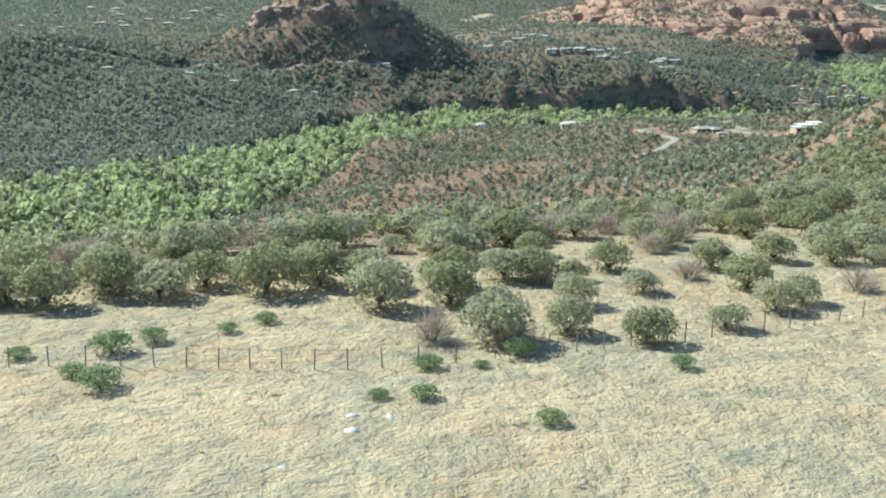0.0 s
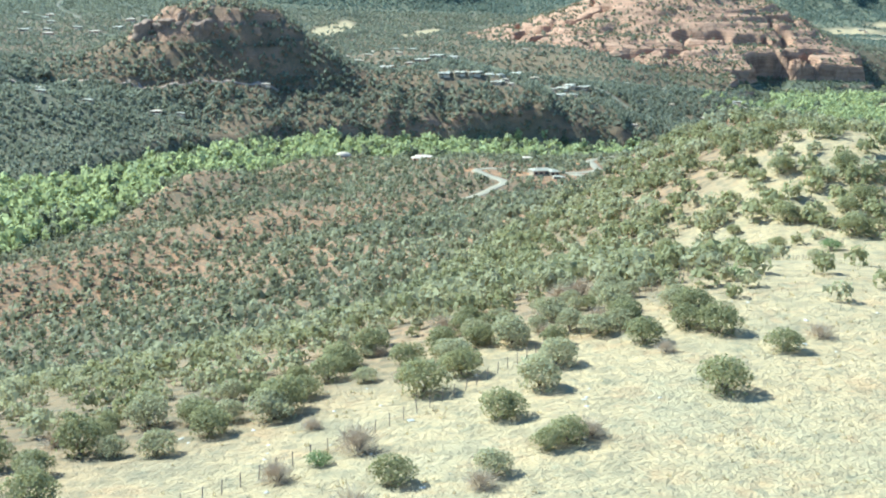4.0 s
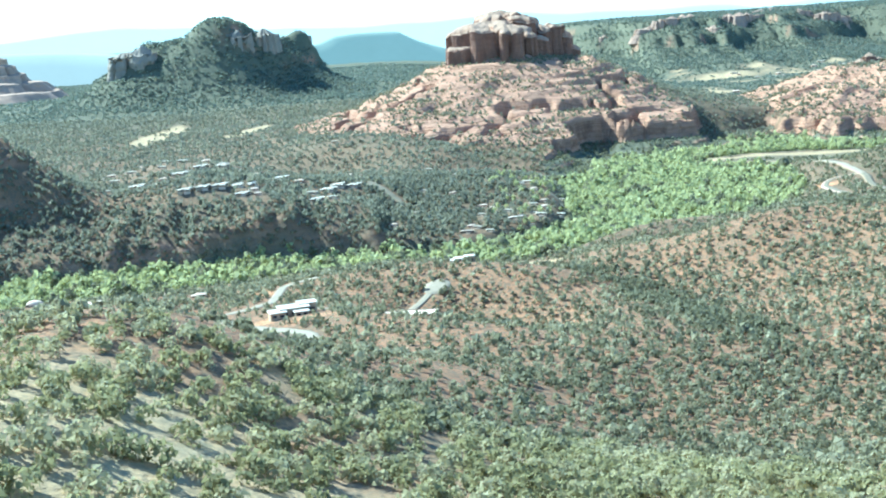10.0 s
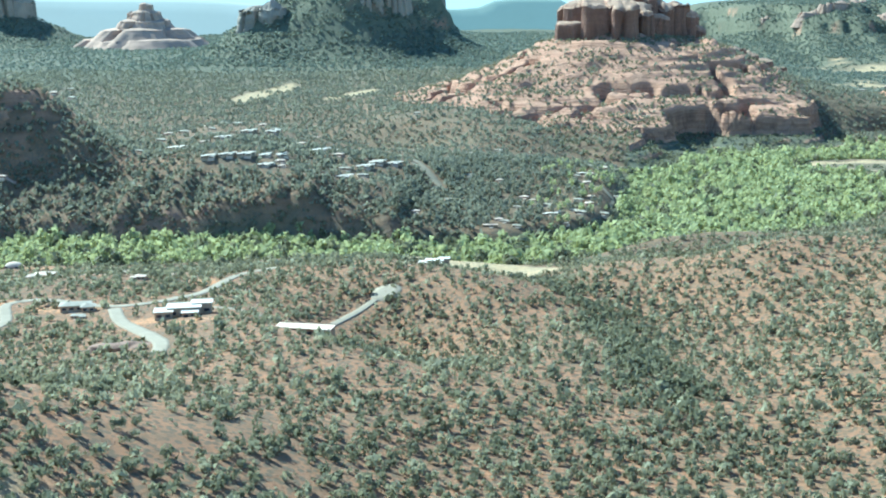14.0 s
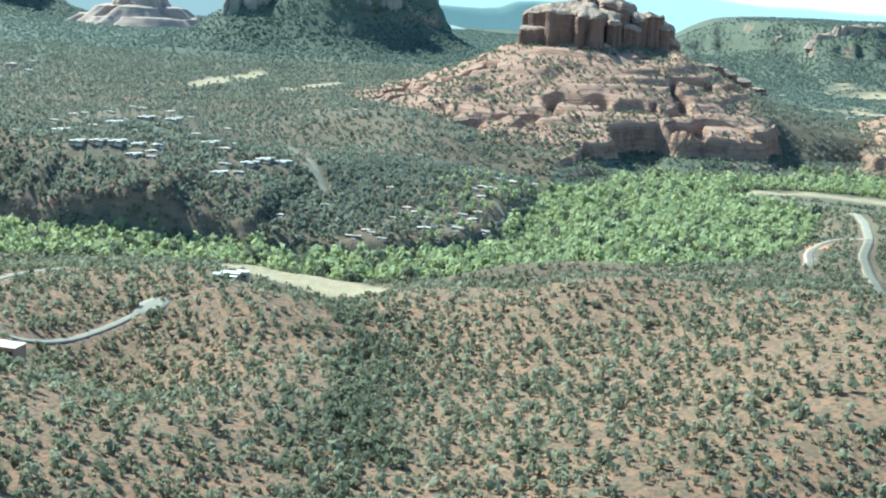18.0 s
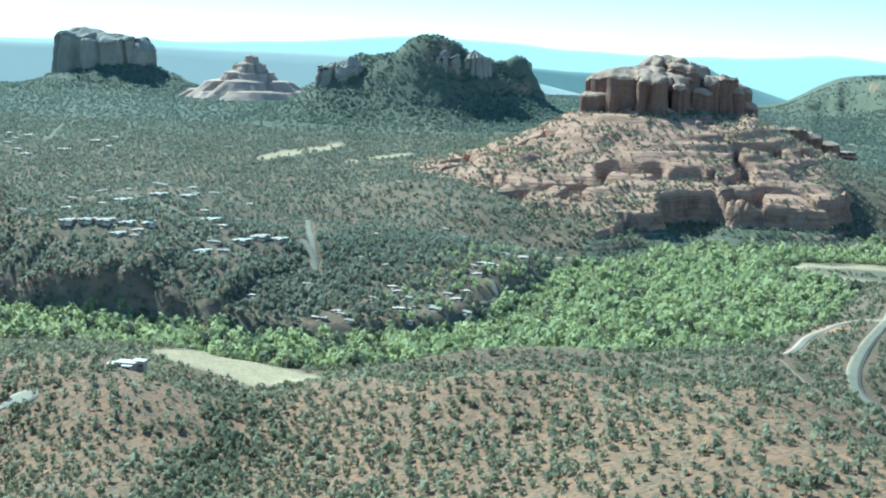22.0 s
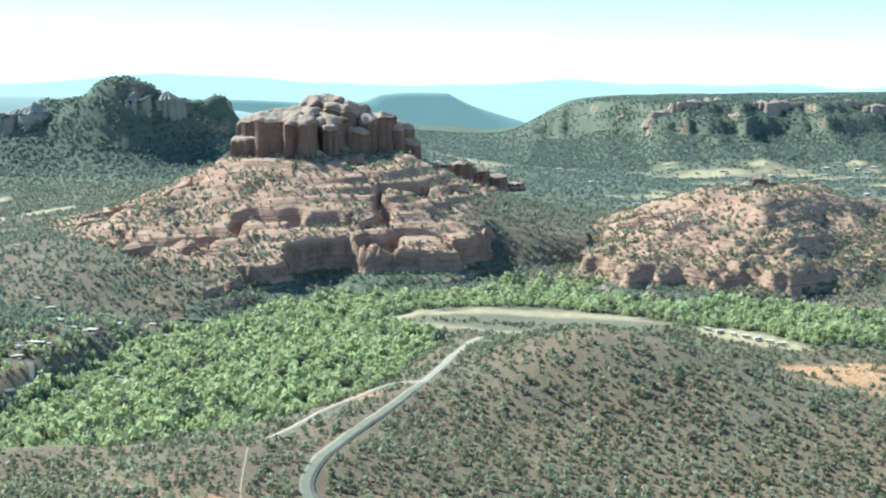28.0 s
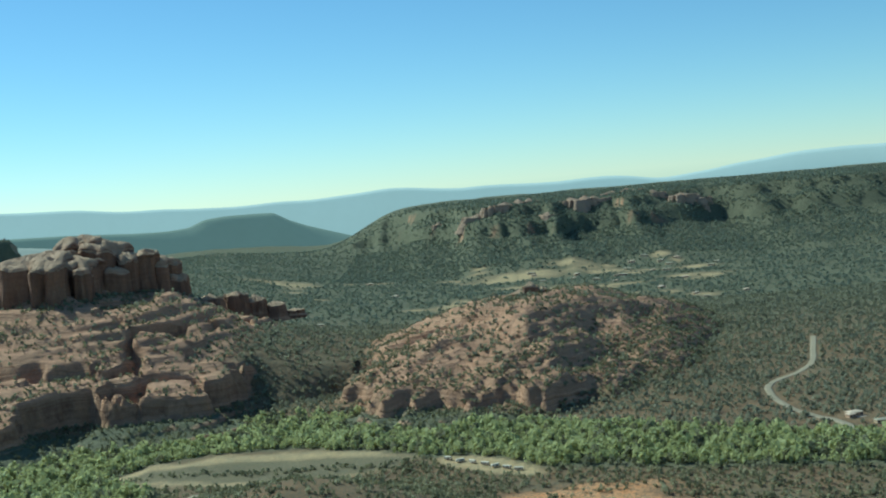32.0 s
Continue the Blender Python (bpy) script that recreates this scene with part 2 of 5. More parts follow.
def ground_raw(x, y, sheet=False):
    """Height of the land, and what covers it; the sheet of soil passes under the rock masses."""
    x, y = np.asarray(x, float), np.asarray(y, float)
    u, v = 0.848 * x + 0.53 * y, -0.53 * x + 0.848 * y
    edge = 238.2 + -10.6 * np.exp(-((u - 395.6) / 81.1) ** 2)
    z = 58 + np.clip(y - 1450, 0, 1400) * (0.012 + 0.045 * sg((560 - x) / 110)) + 147.4 * sg((edge - v) / 72.4) * sg((693.8 - u) / 111.8)
    for cx, cy, sx, sy, a, h in SWELLS_NEAR + SWELLS_FAR:
        c, s = math.cos(a), math.sin(a)
        p, q = ((x - cx) * c + (y - cy) * s) / sx, (-(x - cx) * s + (y - cy) * c) / sy
        z = z + h * np.exp(-0.5 * (p * p + q * q))
    # gullies and small rises
    far = step01((y - 450) / 250)
    z = z + far * (7 * fbm(x, y, 130, 4) - 5 * np.abs(fbm(x + 400, y, 170, 3)) * 2) + 1.2 * fbm(x, y, 26, 3)
    # beds of rock on the knoll across the creek
    knoll = np.exp(-(((x + 90) / 150) ** 2 + ((y - 1330) / 90) ** 2))
    band = step01((z - 122) / 14) * step01(knoll * 3)
    z = z + band * (ledges(z, 17, x, y, 0.85) - z)
    z = z + 13 * np.exp(-(((x + 8) / 34) ** 2 + ((y - 1292) / 40) ** 2)) + 10 * np.exp(-(((x + 118) / 55) ** 2 + ((y - 1322) / 26) ** 2))
    z = np.where(z > 168, np.where(knoll > 0.2, 168 + (z - 168) * 0.35, z), z)
    # the bluff over the creek
    bluff = step01((x + 330) / 80) * step01((330 - x) / 60) * step01((y - 1150) / 25) * step01((1330 - y) / 40)
    q = np.clip((z - 60) / 44, 0, 1)
    fin = np.abs(fbm(x + 60, y * 0.25, 36, 3))
    z = z + bluff * np.where((z > 60) & (z < 104), 60 + 44 * np.clip(q + 0.05 - 0.9 * fin, 0, 1) ** np.where(x < 70, 0.66, 0.85) - z, 0) + bluff * (8 * fbm(x, y, 34, 4) - 9 * fin)
    # the mountain behind
    z = np.where((y > 2500) & (x < 300), np.where(z > 170, z + 0.7 * (ledges(z, 36, x, y, 0.7) - z) + 26 * fbm(x, y, 60, 4), z), z)
    # the creek's floor
    reach, metres = creek_reach(x, y)
    k = step01((1.2 - reach) / 0.35)
    z = z * (1 - k) + k * (57 + 0.003 * np.clip(x, -400, 1600))
    cat, rc = great_butte(x, y)
    red, rr = red_hill(x, y)
    rock = np.maximum(step01((cat - z) / 3 + 0.5), step01((red - z) / 3 + 0.5))
    rock = rock * (1 - step01((x - 690) / 40) * step01((870 - x) / 20) * step01((y - 1850) / 40) * step01((134 - z - np.maximum(0, cat - z)) / 12))
    sunk = 9.0 if sheet else 0.0
    z = np.maximum(np.maximum(z, cat - sunk), red - sunk)
    south, qs = long_mesa(x, y)
    z = z + south
    return z, rock, reach, knoll, u, v


def ground(x, y):
    return ground_raw(x, y)[0]


def ellipse(x, y, cx, cy, a, b, turn=0.0, soft=0.25):
    c, s = math.cos(turn), math.sin(turn)
    d = np.hypot(((x - cx) * c + (y - cy) * s) / a, (-(x - cx) * s + (y - cy) * c) / b)
    return step01((1 - d + 0.55 * fbm(x, y, 30, 3)) / soft)
# ---- end of terrain ----


# ---- materials ----
def material(name, rough=0.9, spec=0.2):
    m = bpy.data.materials.new(name)
    m.use_nodes = True
    b = m.node_tree.nodes["Principled BSDF"]
    b.inputs["Roughness"].default_value = rough
    b.inputs["Specular IOR Level"].default_value = spec
    return m, m.node_tree.nodes, m.node_tree.links, b


def node(m, kind, **values):
    n = m.node_tree.nodes.new(kind)
    for key, value in values.items():
        n.inputs[key].default_value = value
    return n


def noise_tex(m, scale, detail=4.0, rough=0.6, coords=None):
    n = node(m, "ShaderNodeTexNoise", Scale=scale, Detail=detail, Roughness=rough)
    if coords is not None:
        m.node_tree.links.new(coords, n.inputs["Vector"])
    return n.outputs["Fac"]


def span(m, value, a, b, lo=0.0, hi=1.0):
    n = m.node_tree.nodes.new("ShaderNodeMapRange")
    m.node_tree.links.new(value, n.inputs[0])
    for i, v in enumerate((a, b, lo, hi)):
        n.inputs[i + 1].default_value = v
    return n.outputs[0]


def mix(m, fac, a, b, how="MIX"):
    n = m.node_tree.nodes.new("ShaderNodeMix")
    n.data_type, n.blend_type = "RGBA", how
    for value, slot in ((fac, n.inputs[0]), (a, n.inputs[6]), (b, n.inputs[7])):
        if isinstance(value, (int, float)):
            slot.default_value = value
        elif isinstance(value, tuple):
            slot.default_value = (*value, 1)
        else:
            m.node_tree.links.new(value, slot)
    return n.outputs[2]


def times(m, a, b, how="MULTIPLY"):
    n = m.node_tree.nodes.new("ShaderNodeMath")
    n.operation = how
    for value, slot in ((a, n.inputs[0]), (b, n.inputs[1])):
        if isinstance(value, (int, float)):
            slot.default_value = value
        else:
            m.node_tree.links.new(value, slot)
    return n.outputs[0]


def world_place(m):
    return m.node_tree.nodes.new("ShaderNodeNewGeometry").outputs["Position"]


def bump(m, b, height, strength, distance):
    n = node(m, "ShaderNodeBump", Strength=strength, Distance=distance)
    m.node_tree.links.new(height, n.inputs["Height"])
    m.node_tree.links.new(n.outputs[0], b.inputs["Normal"])


def rock_colour(m, place):
    """Red sandstone in beds: pale caps, red and brown bands, dark stains and painted shade down the faces."""
    sep = m.node_tree.nodes.new("ShaderNodeSeparateXYZ")
    m.node_tree.links.new(place, sep.inputs[0])
    wob = noise_tex(m, 0.012, 3, 0.5, place)
    zz = times(m, sep.outputs[2], times(m, wob, 26.0), "ADD")
    comb = m.node_tree.nodes.new("ShaderNodeCombineXYZ")
    m.node_tree.links.new(zz, comb.inputs[2])
    beds = node(m, "ShaderNodeTexNoise", Scale=0.30, Detail=5.0, Roughness=0.7)
    m.node_tree.links.new(comb.outputs[0], beds.inputs["Vector"])
    c = mix(m, span(m, beds.outputs["Fac"], 0.40, 0.60), (0.41, 0.225, 0.13), (0.61, 0.345, 0.21))
    blot = noise_tex(m, 0.035, 5, 0.65, place)
    c = mix(m, span(m, blot, 0.42, 0.72), c, (0.54, 0.325, 0.195))
    grain = noise_tex(m, 0.35, 5, 0.7, place)
    c = mix(m, span(m, grain, 0.35, 0.8, 0.0, 0.5), c, (0.24, 0.125, 0.08))
    # dark varnish that water leaves in streaks down sheer faces; cliff shade painted in
    up = m.node_tree.nodes.new("ShaderNodeSeparateXYZ")
    m.node_tree.links.new(m.node_tree.nodes.new("ShaderNodeNewGeometry").outputs["Normal"], up.inputs[0])
    tall = m.node_tree.nodes.new("ShaderNodeVectorMath")
    tall.operation = "MULTIPLY"
    tall.inputs[1].default_value = (0.05, 0.05, 0.016)
    m.node_tree.links.new(place, tall.inputs[0])
    runs = noise_tex(m, 1.0, 5, 0.7, tall.outputs[0])
    c = mix(m, times(m, span(m, up.outputs[2], 0.50, 0.25), span(m, runs, 0.38, 0.60, 0.1, 0.8)), c, (0.14, 0.08, 0.055))
    return c, beds.outputs["Fac"], grain


def ground_material():
    m, n, l, b = material("desert_ground", 0.95, 0.1)
    place = world_place(m)
    cover = n.new("ShaderNodeAttribute")
    cover.attribute_name = "cover"
    sep = n.new("ShaderNodeSeparateColor")
    l.new(cover.outputs["Color"], sep.inputs[0])
    dry, rock, green, red = sep.outputs[0], sep.outputs[1], sep.outputs[2], cover.outputs["Alpha"]
    big, mid, fine = noise_tex(m, 0.018, 5, 0.6, place), noise_tex(m, 0.11, 5, 0.65, place), noise_tex(m, 1.1, 5, 0.7, place)
    # soil: pinkish tan, red where the slope is red
    soil = mix(m, span(m, big, 0.35, 0.65), (0.20, 0.125, 0.068), (0.265, 0.16, 0.085))
    soil = mix(m, times(m, red, span(m, mid, 0.30, 0.62)), soil, (0.39, 0.20, 0.10))
    soil = mix(m, span(m, red, 1.0, 1.5), soil, mix(m, span(m, mid, 0.35, 0.65), (0.68, 0.30, 0.12), (0.60, 0.34, 0.17)))
    soil = mix(m, span(m, fine, 0.48, 0.75, 0.0, 0.6), soil, (0.20, 0.175, 0.115))
    # dead grass
    straw = mix(m, span(m, mid, 0.3, 0.7), (0.57, 0.40, 0.205), (0.44, 0.325, 0.17))
    straw = mix(m, span(m, fine, 0.45, 0.75, 0.0, 0.7), straw, (0.30, 0.25, 0.16))
    straw = mix(m, span(m, noise_tex(m, 0.055, 6, 0.7, place), 0.5, 0.66, 0.0, 0.75), straw, (0.43, 0.335, 0.19))
    straw = mix(m, span(m, noise_tex(m, 0.16, 5, 0.75, place), 0.52, 0.64, 0.0, 0.6), straw, (0.50, 0.31, 0.15))
    straw = mix(m, span(m, noise_tex(m, 0.42, 4, 0.75, place), 0.53, 0.66, 0.0, 0.7), straw, (0.29, 0.245, 0.145))
    c = mix(m, dry, soil, straw)
    # low green growth
    herb = mix(m, span(m, mid, 0.3, 0.7), (0.128, 0.126, 0.074), (0.182, 0.172, 0.104))
    c = mix(m, green, c, herb)
    # low scrub between the trees, in small dark patches
    spots = node(m, "ShaderNodeTexVoronoi", Scale=0.42)
    l.new(place, spots.inputs["Vector"])
    scrub = times(m, span(m, spots.outputs["Distance"], 0.55, 0.36), span(m, mid, 0.30, 0.46))
    scrub = times(m, scrub, span(m, rock, 0.0, 0.6, 0.75, 0.15))
    c = mix(m, times(m, scrub, span(m, dry, 0.0, 1.0, 0.9, 0.3)), c, (0.13, 0.12, 0.078))
    stone, beds, grain = rock_colour(m, place)
    c = mix(m, rock, c, stone)
    l.new(c, b.inputs["Base Color"])
    h = times(m, times(m, fine, times(m, grain, 1.5), "ADD"), times(m, times(m, beds, rock), 9.0), "ADD")
    bump(m, b, h, 0.8, 0.7)
    return m


def stone_material():
    m, n, l, b = material("red_sandstone", 0.92, 0.15)
    place = world_place(m)
    c, beds, grain = rock_colour(m, place)
    sep = n.new("ShaderNodeSeparateXYZ")
    l.new(place, sep.inputs[0])
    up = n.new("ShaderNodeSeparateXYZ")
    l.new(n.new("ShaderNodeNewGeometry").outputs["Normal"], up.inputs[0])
    # stains that run down the faces
    tall = n.new("ShaderNodeVectorMath")
    tall.operation = "MULTIPLY"
    tall.inputs[1].default_value = (0.13, 0.13, 0.014)
    l.new(place, tall.inputs[0])
    streak = noise_tex(m, 1.0, 5, 0.65, tall.outputs[0])
    c = mix(m, span(m, streak, 0.38, 0.54, 0.25, 0.0), c, (0.22, 0.115, 0.085))
    c = mix(m, span(m, streak, 0.56, 0.74, 0.0, 0.3), c, (0.50, 0.33, 0.235))
    # paler where facing up, darker on steep sides: tower shade put into the colour
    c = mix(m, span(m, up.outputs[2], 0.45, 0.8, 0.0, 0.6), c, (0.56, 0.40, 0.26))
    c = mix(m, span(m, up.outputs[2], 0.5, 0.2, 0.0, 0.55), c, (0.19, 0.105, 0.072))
    l.new(c, b.inputs["Base Color"])
    bump(m, b, times(m, times(m, streak, 2.0), grain, "ADD"), 0.9, 3.0)
    return m


def leaf_material(name, dark, light, tint=None):
    m, n, l, b = material(name, 0.75, 0.25)
    g = n.new("ShaderNodeNewGeometry")
    c = mix(m, g.outputs["Random Per Island"], dark, light)
    c = mix(m, span(m, noise_tex(m, 0.02, 3, 0.6, g.outputs["Position"]), 0.4, 0.65), c, tint or light)
    c = mix(m, span(m, noise_tex(m, 2.2, 4, 0.7, g.outputs["Position"]), 0.4, 0.75, 0.0, 0.55), c, dark)
    l.new(c, b.inputs["Base Color"])
    # thin leaves let part of the light through
    thin = n.new("ShaderNodeBsdfTranslucent")
    l.new(c, thin.inputs[0])
    both = n.new("ShaderNodeMixShader")
    both.inputs[0].default_value = 0.45
    l.new(b.outputs[0], both.inputs[1])
    l.new(thin.outputs[0], both.inputs[2])
    l.new(both.outputs[0], n["Material Output"].inputs[0])
    return m


def plain_material(name, colour, other, scale=0.5, rough=0.85, strength=0.3, metal=0.0):
    m, n, l, b = material(name, rough)
    b.inputs["Metallic"].default_value = metal
    place = world_place(m)
    f = noise_tex(m, scale, 5, 0.65, place)
    g = noise_tex(m, scale * 9, 4, 0.7, place)
    c = mix(m, span(m, f, 0.35, 0.68), colour, other)
    c = mix(m, span(m, g, 0.5, 0.8, 0.0, 0.4), c, tuple(0.6 * v for v in colour))
    l.new(c, b.inputs["Base Color"])
    bump(m, b, g, strength, 0.05)
    return m


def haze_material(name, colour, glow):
    """For the ranges at the end of sight, which the air turns blue: haze painted as colour and glow."""
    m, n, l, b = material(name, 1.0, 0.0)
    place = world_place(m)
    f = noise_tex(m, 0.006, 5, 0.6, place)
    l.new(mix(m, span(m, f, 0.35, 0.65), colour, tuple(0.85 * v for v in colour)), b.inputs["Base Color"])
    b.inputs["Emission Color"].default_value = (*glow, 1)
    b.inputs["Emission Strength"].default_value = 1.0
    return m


GROUND = ground_material()
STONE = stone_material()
PALE_RED = plain_material("pale_red_rock", (0.46, 0.30, 0.20), (0.32, 0.22, 0.15), 0.03, 0.95, 0.8)
KNOLL_RED = plain_material("brown_red_rock", (0.36, 0.225, 0.145), (0.20, 0.13, 0.09), 0.11, 0.95, 0.9)
BELL_RED = plain_material("banded_pink_rock", (0.56, 0.37, 0.245), (0.40, 0.27, 0.18), 0.03, 0.95, 0.8)
PALE_CLIFF = plain_material("pale_grey_cliff", (0.36, 0.29, 0.21), (0.25, 0.21, 0.155), 0.02, 0.95, 0.8)
JUNIPER = leaf_material("juniper_foliage", (0.166, 0.155, 0.085), (0.29, 0.27, 0.15))
# far trees: air haze put in as a paler, bluer green
HAZED_LEAF = leaf_material("hazed_far_foliage", (0.175, 0.19, 0.135), (0.265, 0.275, 0.195))
WOOD_LEAF = leaf_material("woodland_foliage", (0.196, 0.187, 0.118), (0.327, 0.307, 0.20))
BROW_JUNIPER = leaf_material("brow_juniper_foliage", (0.225, 0.205, 0.092), (0.40, 0.36, 0.165))
BROW_PALE = leaf_material("brow_shrub_foliage", (0.335, 0.295, 0.15), (0.50, 0.445, 0.245))
JUNIPER_PALE = leaf_material("grey_green_foliage", (0.29, 0.265, 0.145), (0.45, 0.41, 0.245))
COTTONWOOD = leaf_material("cottonwood_foliage", (0.39, 0.385, 0.165), (0.61, 0.59, 0.28), (0.51, 0.505, 0.23))
TWIG = plain_material("bare_twigs", (0.50, 0.38, 0.25), (0.62, 0.48, 0.33), 1.0)
BARK = plain_material("bark", (0.16, 0.12, 0.09), (0.24, 0.19, 0.15), 2.0)


# ---- the land, one sheet ----
def grid_lines(*runs):
    out = []
    for a, b, s in runs:
        out += list(np.arange(a, b, s))
    return np.array(out + [runs[-1][1]])


def brow(u):
    """How far from the flight line the bushes of the mesa's brow begin."""
    return np.interp(u, [-200, 0, 17, 30, 50, 80, 130, 180, 220, 255, 280, 303, 325, 350, 375, 430, 500, 620], [84, 84, 81, 76, 69, 69, 72, 83, 94, 97, 122, 155, 184, 190, 194, 185, 150, 130])


def cover_of(x, y, z, rock, reach, knoll, u, v, steep):
    n1, n2 = fbm(x, y, 120, 4), fbm(x + 900, y, 45, 4)
    dry = step01((brow(u) + 42 - v + 70 * n1) / 40) * step01((600 - u) / 60)
    dry = np.maximum(dry, 0.3 * step01((300 - v) / 100))
    dry = np.maximum(dry, ellipse(x, y, 250, 384, 52, 80, -0.2, 0.5))
    dry = np.maximum(dry, 0.9 * ellipse(x, y, 298, 492, 26, 52, -0.3, 0.6))
    fields = np.maximum.reduce([ellipse(x, y, *f) for f in FIELDS])
    dry = np.maximum(dry, fields)
    rock = rock * np.maximum(step01((z - np.where(x > 850, 66, 74 + 16 * sg((470 - x) / 40))) / 10), step01((steep - 0.6) / 0.3))
    rock = np.maximum(rock * step01((n2 + 0.22 + steep * 0.8) / 0.25), step01((steep - 0.95) / 0.4) * step01((y - 1150) / 100) * step01((n2 + np.where(y > 2500, -0.02, 0.2)) / 0.3))
    rock = np.maximum(rock, step01((steep - 0.7) / 0.3) * (knoll > 0.15) * step01((z - 138) / 10) * step01((n2 + 0.2) / 0.2))
    rock = rock * (1 - 0.9 * step01((y - 3250) / 80) * step01((x - 650) / 60) * step01((0.14 - n2) / 0.06))
    bluff = step01((x + 420) / 60) * step01((360 - x) / 60) * step01((y - 1150) / 20) * step01((1345 - y) / 30)
    rock = np.maximum(rock, 0.8 * bluff * step01((steep - 1.0) / 0.3) * step01(n2 / 0.15))
    green = step01((1.12 - reach) / 0.15) * (1 - fields)
    far = step01((np.hypot(x - 500, y - 300) - 1900) / 500) * (1 - rock) * (1 - fields)
    green = np.maximum(green, far * 0.97)
    green = np.maximum(green, np.clip(0.12 + 0.9 * n2 + 0.35 * step01((y - 1900) / 400), 0, 1) * step01((y - 1180) / 100) * (1 - rock) * (1 - fields))
    green = np.maximum(green, 0.7 * step01((-90 - x) / 60) * step01((1250 - y) / 60) * step01((along(x, y, [(cx, cy) for cx, cy, cw in creek_line()])[0] - 10) / 40) * (1 - fields))
    inner = ellipse(x, y, 800, 1604, 125, 44, -0.05)
    dry, green = dry * (1 - 0.65 * inner), np.maximum(green, 0.6 * inner)
    side = along(x, y, [(cx, cy) for cx, cy, cw in creek_line()])[0]
    red = step01((n1 + 0.18) / 0.2) * step01((1150 - y) / 200) * step01((30 - side) / 60)
    red = np.maximum(red, 0.9 * step01(knoll * 3) * step01((n2 + 0.15) / 0.2))
    bare = np.clip(ellipse(x, y, 1046, 1402, 96, 122, -0.3, 0.5) - 0.9 * step01((n2 - 0.10) / 0.10), 0, 1)
    for b in BARE:
        bare = np.maximum(bare, 0.85 * ellipse(x, y, *b))
    red, green = np.maximum(red, 1.6 * bare), green * (1 - bare)
    return np.stack([dry, np.clip(rock, 0, 1), green, red], -1)


# scraped earth round the near houses
BARE = [(178, 842, 34, 15, 0.2, 0.6), (238, 806, 30, 13, 0.3, 0.6), (262, 790, 22, 10, 0.4, 0.6), (312, 806, 18, 10, 0.0, 0.6), (140, 856, 22, 10, 0.0, 0.6), (222, 940, 14, 26, 0.0, 0.6), (60, 1066, 40, 10, 0.0, 0.6), (700, 1296, 20, 30, 0.0, 0.6), (690, 1030, 16, 12, 0.0, 0.6), (742, 880, 12, 16, 0.0, 0.6), (890, 1010, 40, 18, -0.5, 0.9), (960, 960, 40, 16, -0.5, 0.9), (992, 1348, 44, 34, 0.2, 0.6), (1080, 1470, 60, 24, -0.1, 0.6)]
FIELDS = [(-95, 2235, 165, 34, 1.5), (64, 2160, 95, 24, 1.3), (362, 1074, 66, 32, -0.2), (790, 1612, 140, 66, -0.05), (985, 1562, 62, 20, -0.75), (-1, 2, 1, 1)]
FIELD_PLOT = np.random.default_rng(12)
FIELDS[-1:] = [(float(FIELD_PLOT.uniform(560, 1560)), float(FIELD_PLOT.uniform(2480, 3300)), float(FIELD_PLOT.uniform(24, 95)), float(FIELD_PLOT.uniform(22, 65)), 0.0, 0.9) for _ in range(40)]
FIELDS += [(1120, 3140, 190, 95, 0.1, 0.8), (1290, 3130, 80, 70, 0.0, 0.8), (560, 3300, 110, 26, 0.0, 0.8), (1280, 2850, 120, 32, 0.1, 0.8)]


def build_ground():
    xs = grid_lines((-2700, -620, 40), (-620, 60, 8), (60, 860, 6), (860, 1500, 8), (1500, 3500, 40))
    ys = grid_lines((-600, 20, 20), (20, 1640, 6.5), (1640, 2450, 9), (2450, 4700, 20))
    X, Y = np.meshgrid(xs, ys)
    Z, rock, reach, knoll, u, v = ground_raw(X, Y, True)
    gy, gx = np.gradient(Z, ys, xs)
    cov = cover_of(X, Y, Z, rock, reach, knoll, u, v, np.hypot(gx, gy))
    ny, nx = X.shape
    mesh = bpy.data.meshes.new("ground")
    mesh.vertices.add(nx * ny)
    mesh.vertices.foreach_set("co", np.stack([X, Y, Z], -1).astype(np.float32).ravel())
    i = (np.arange(ny - 1)[:, None] * nx + np.arange(nx - 1)[None]).ravel()
    quads = np.stack([i, i + 1, i + nx + 1, i + nx], -1)
    add_faces(mesh, quads)
    at = mesh.attributes.new("cover", "FLOAT_COLOR", "POINT")
    at.data.foreach_set("color", cov.astype(np.float32).ravel())
    mesh.polygons.foreach_set("use_smooth", np.ones(len(quads), bool))
    mesh.materials.append(GROUND)
    return tagged(new("ground", mesh), "dry desert ground of red soil and straw grass", "ground", kind="structure")


def add_faces(mesh, faces):
    k = faces.shape[1]
    mesh.loops.add(faces.size)
    mesh.loops.foreach_set("vertex_index", faces.astype(np.int32).ravel())
    mesh.polygons.add(len(faces))
    mesh.polygons.foreach_set("loop_start", np.arange(0, faces.size, k, dtype=np.int32))
    mesh.polygons.foreach_set("loop_total", np.full(len(faces), k, np.int32))
    mesh.update(calc_edges=True)


def np_mesh(name, verts, faces, mat, smooth=False):
    mesh = bpy.data.meshes.new(name)
    mesh.vertices.add(len(verts))
    mesh.vertices.foreach_set("co", np.asarray(verts, np.float32).ravel())
    add_faces(mesh, np.asarray(faces))
    if smooth:
        mesh.polygons.foreach_set("use_smooth", np.ones(len(faces), bool))
    mesh.materials.append(mat)
    return mesh


build_ground()


# ---- rock towers ----
def part(name, bm, mat, parent, label=""):
    mesh = bpy.data.meshes.new(name)
    bm.to_mesh(mesh)
    bm.free()
    mesh.materials.append(mat)
    return part_of(name, mesh, parent, label)


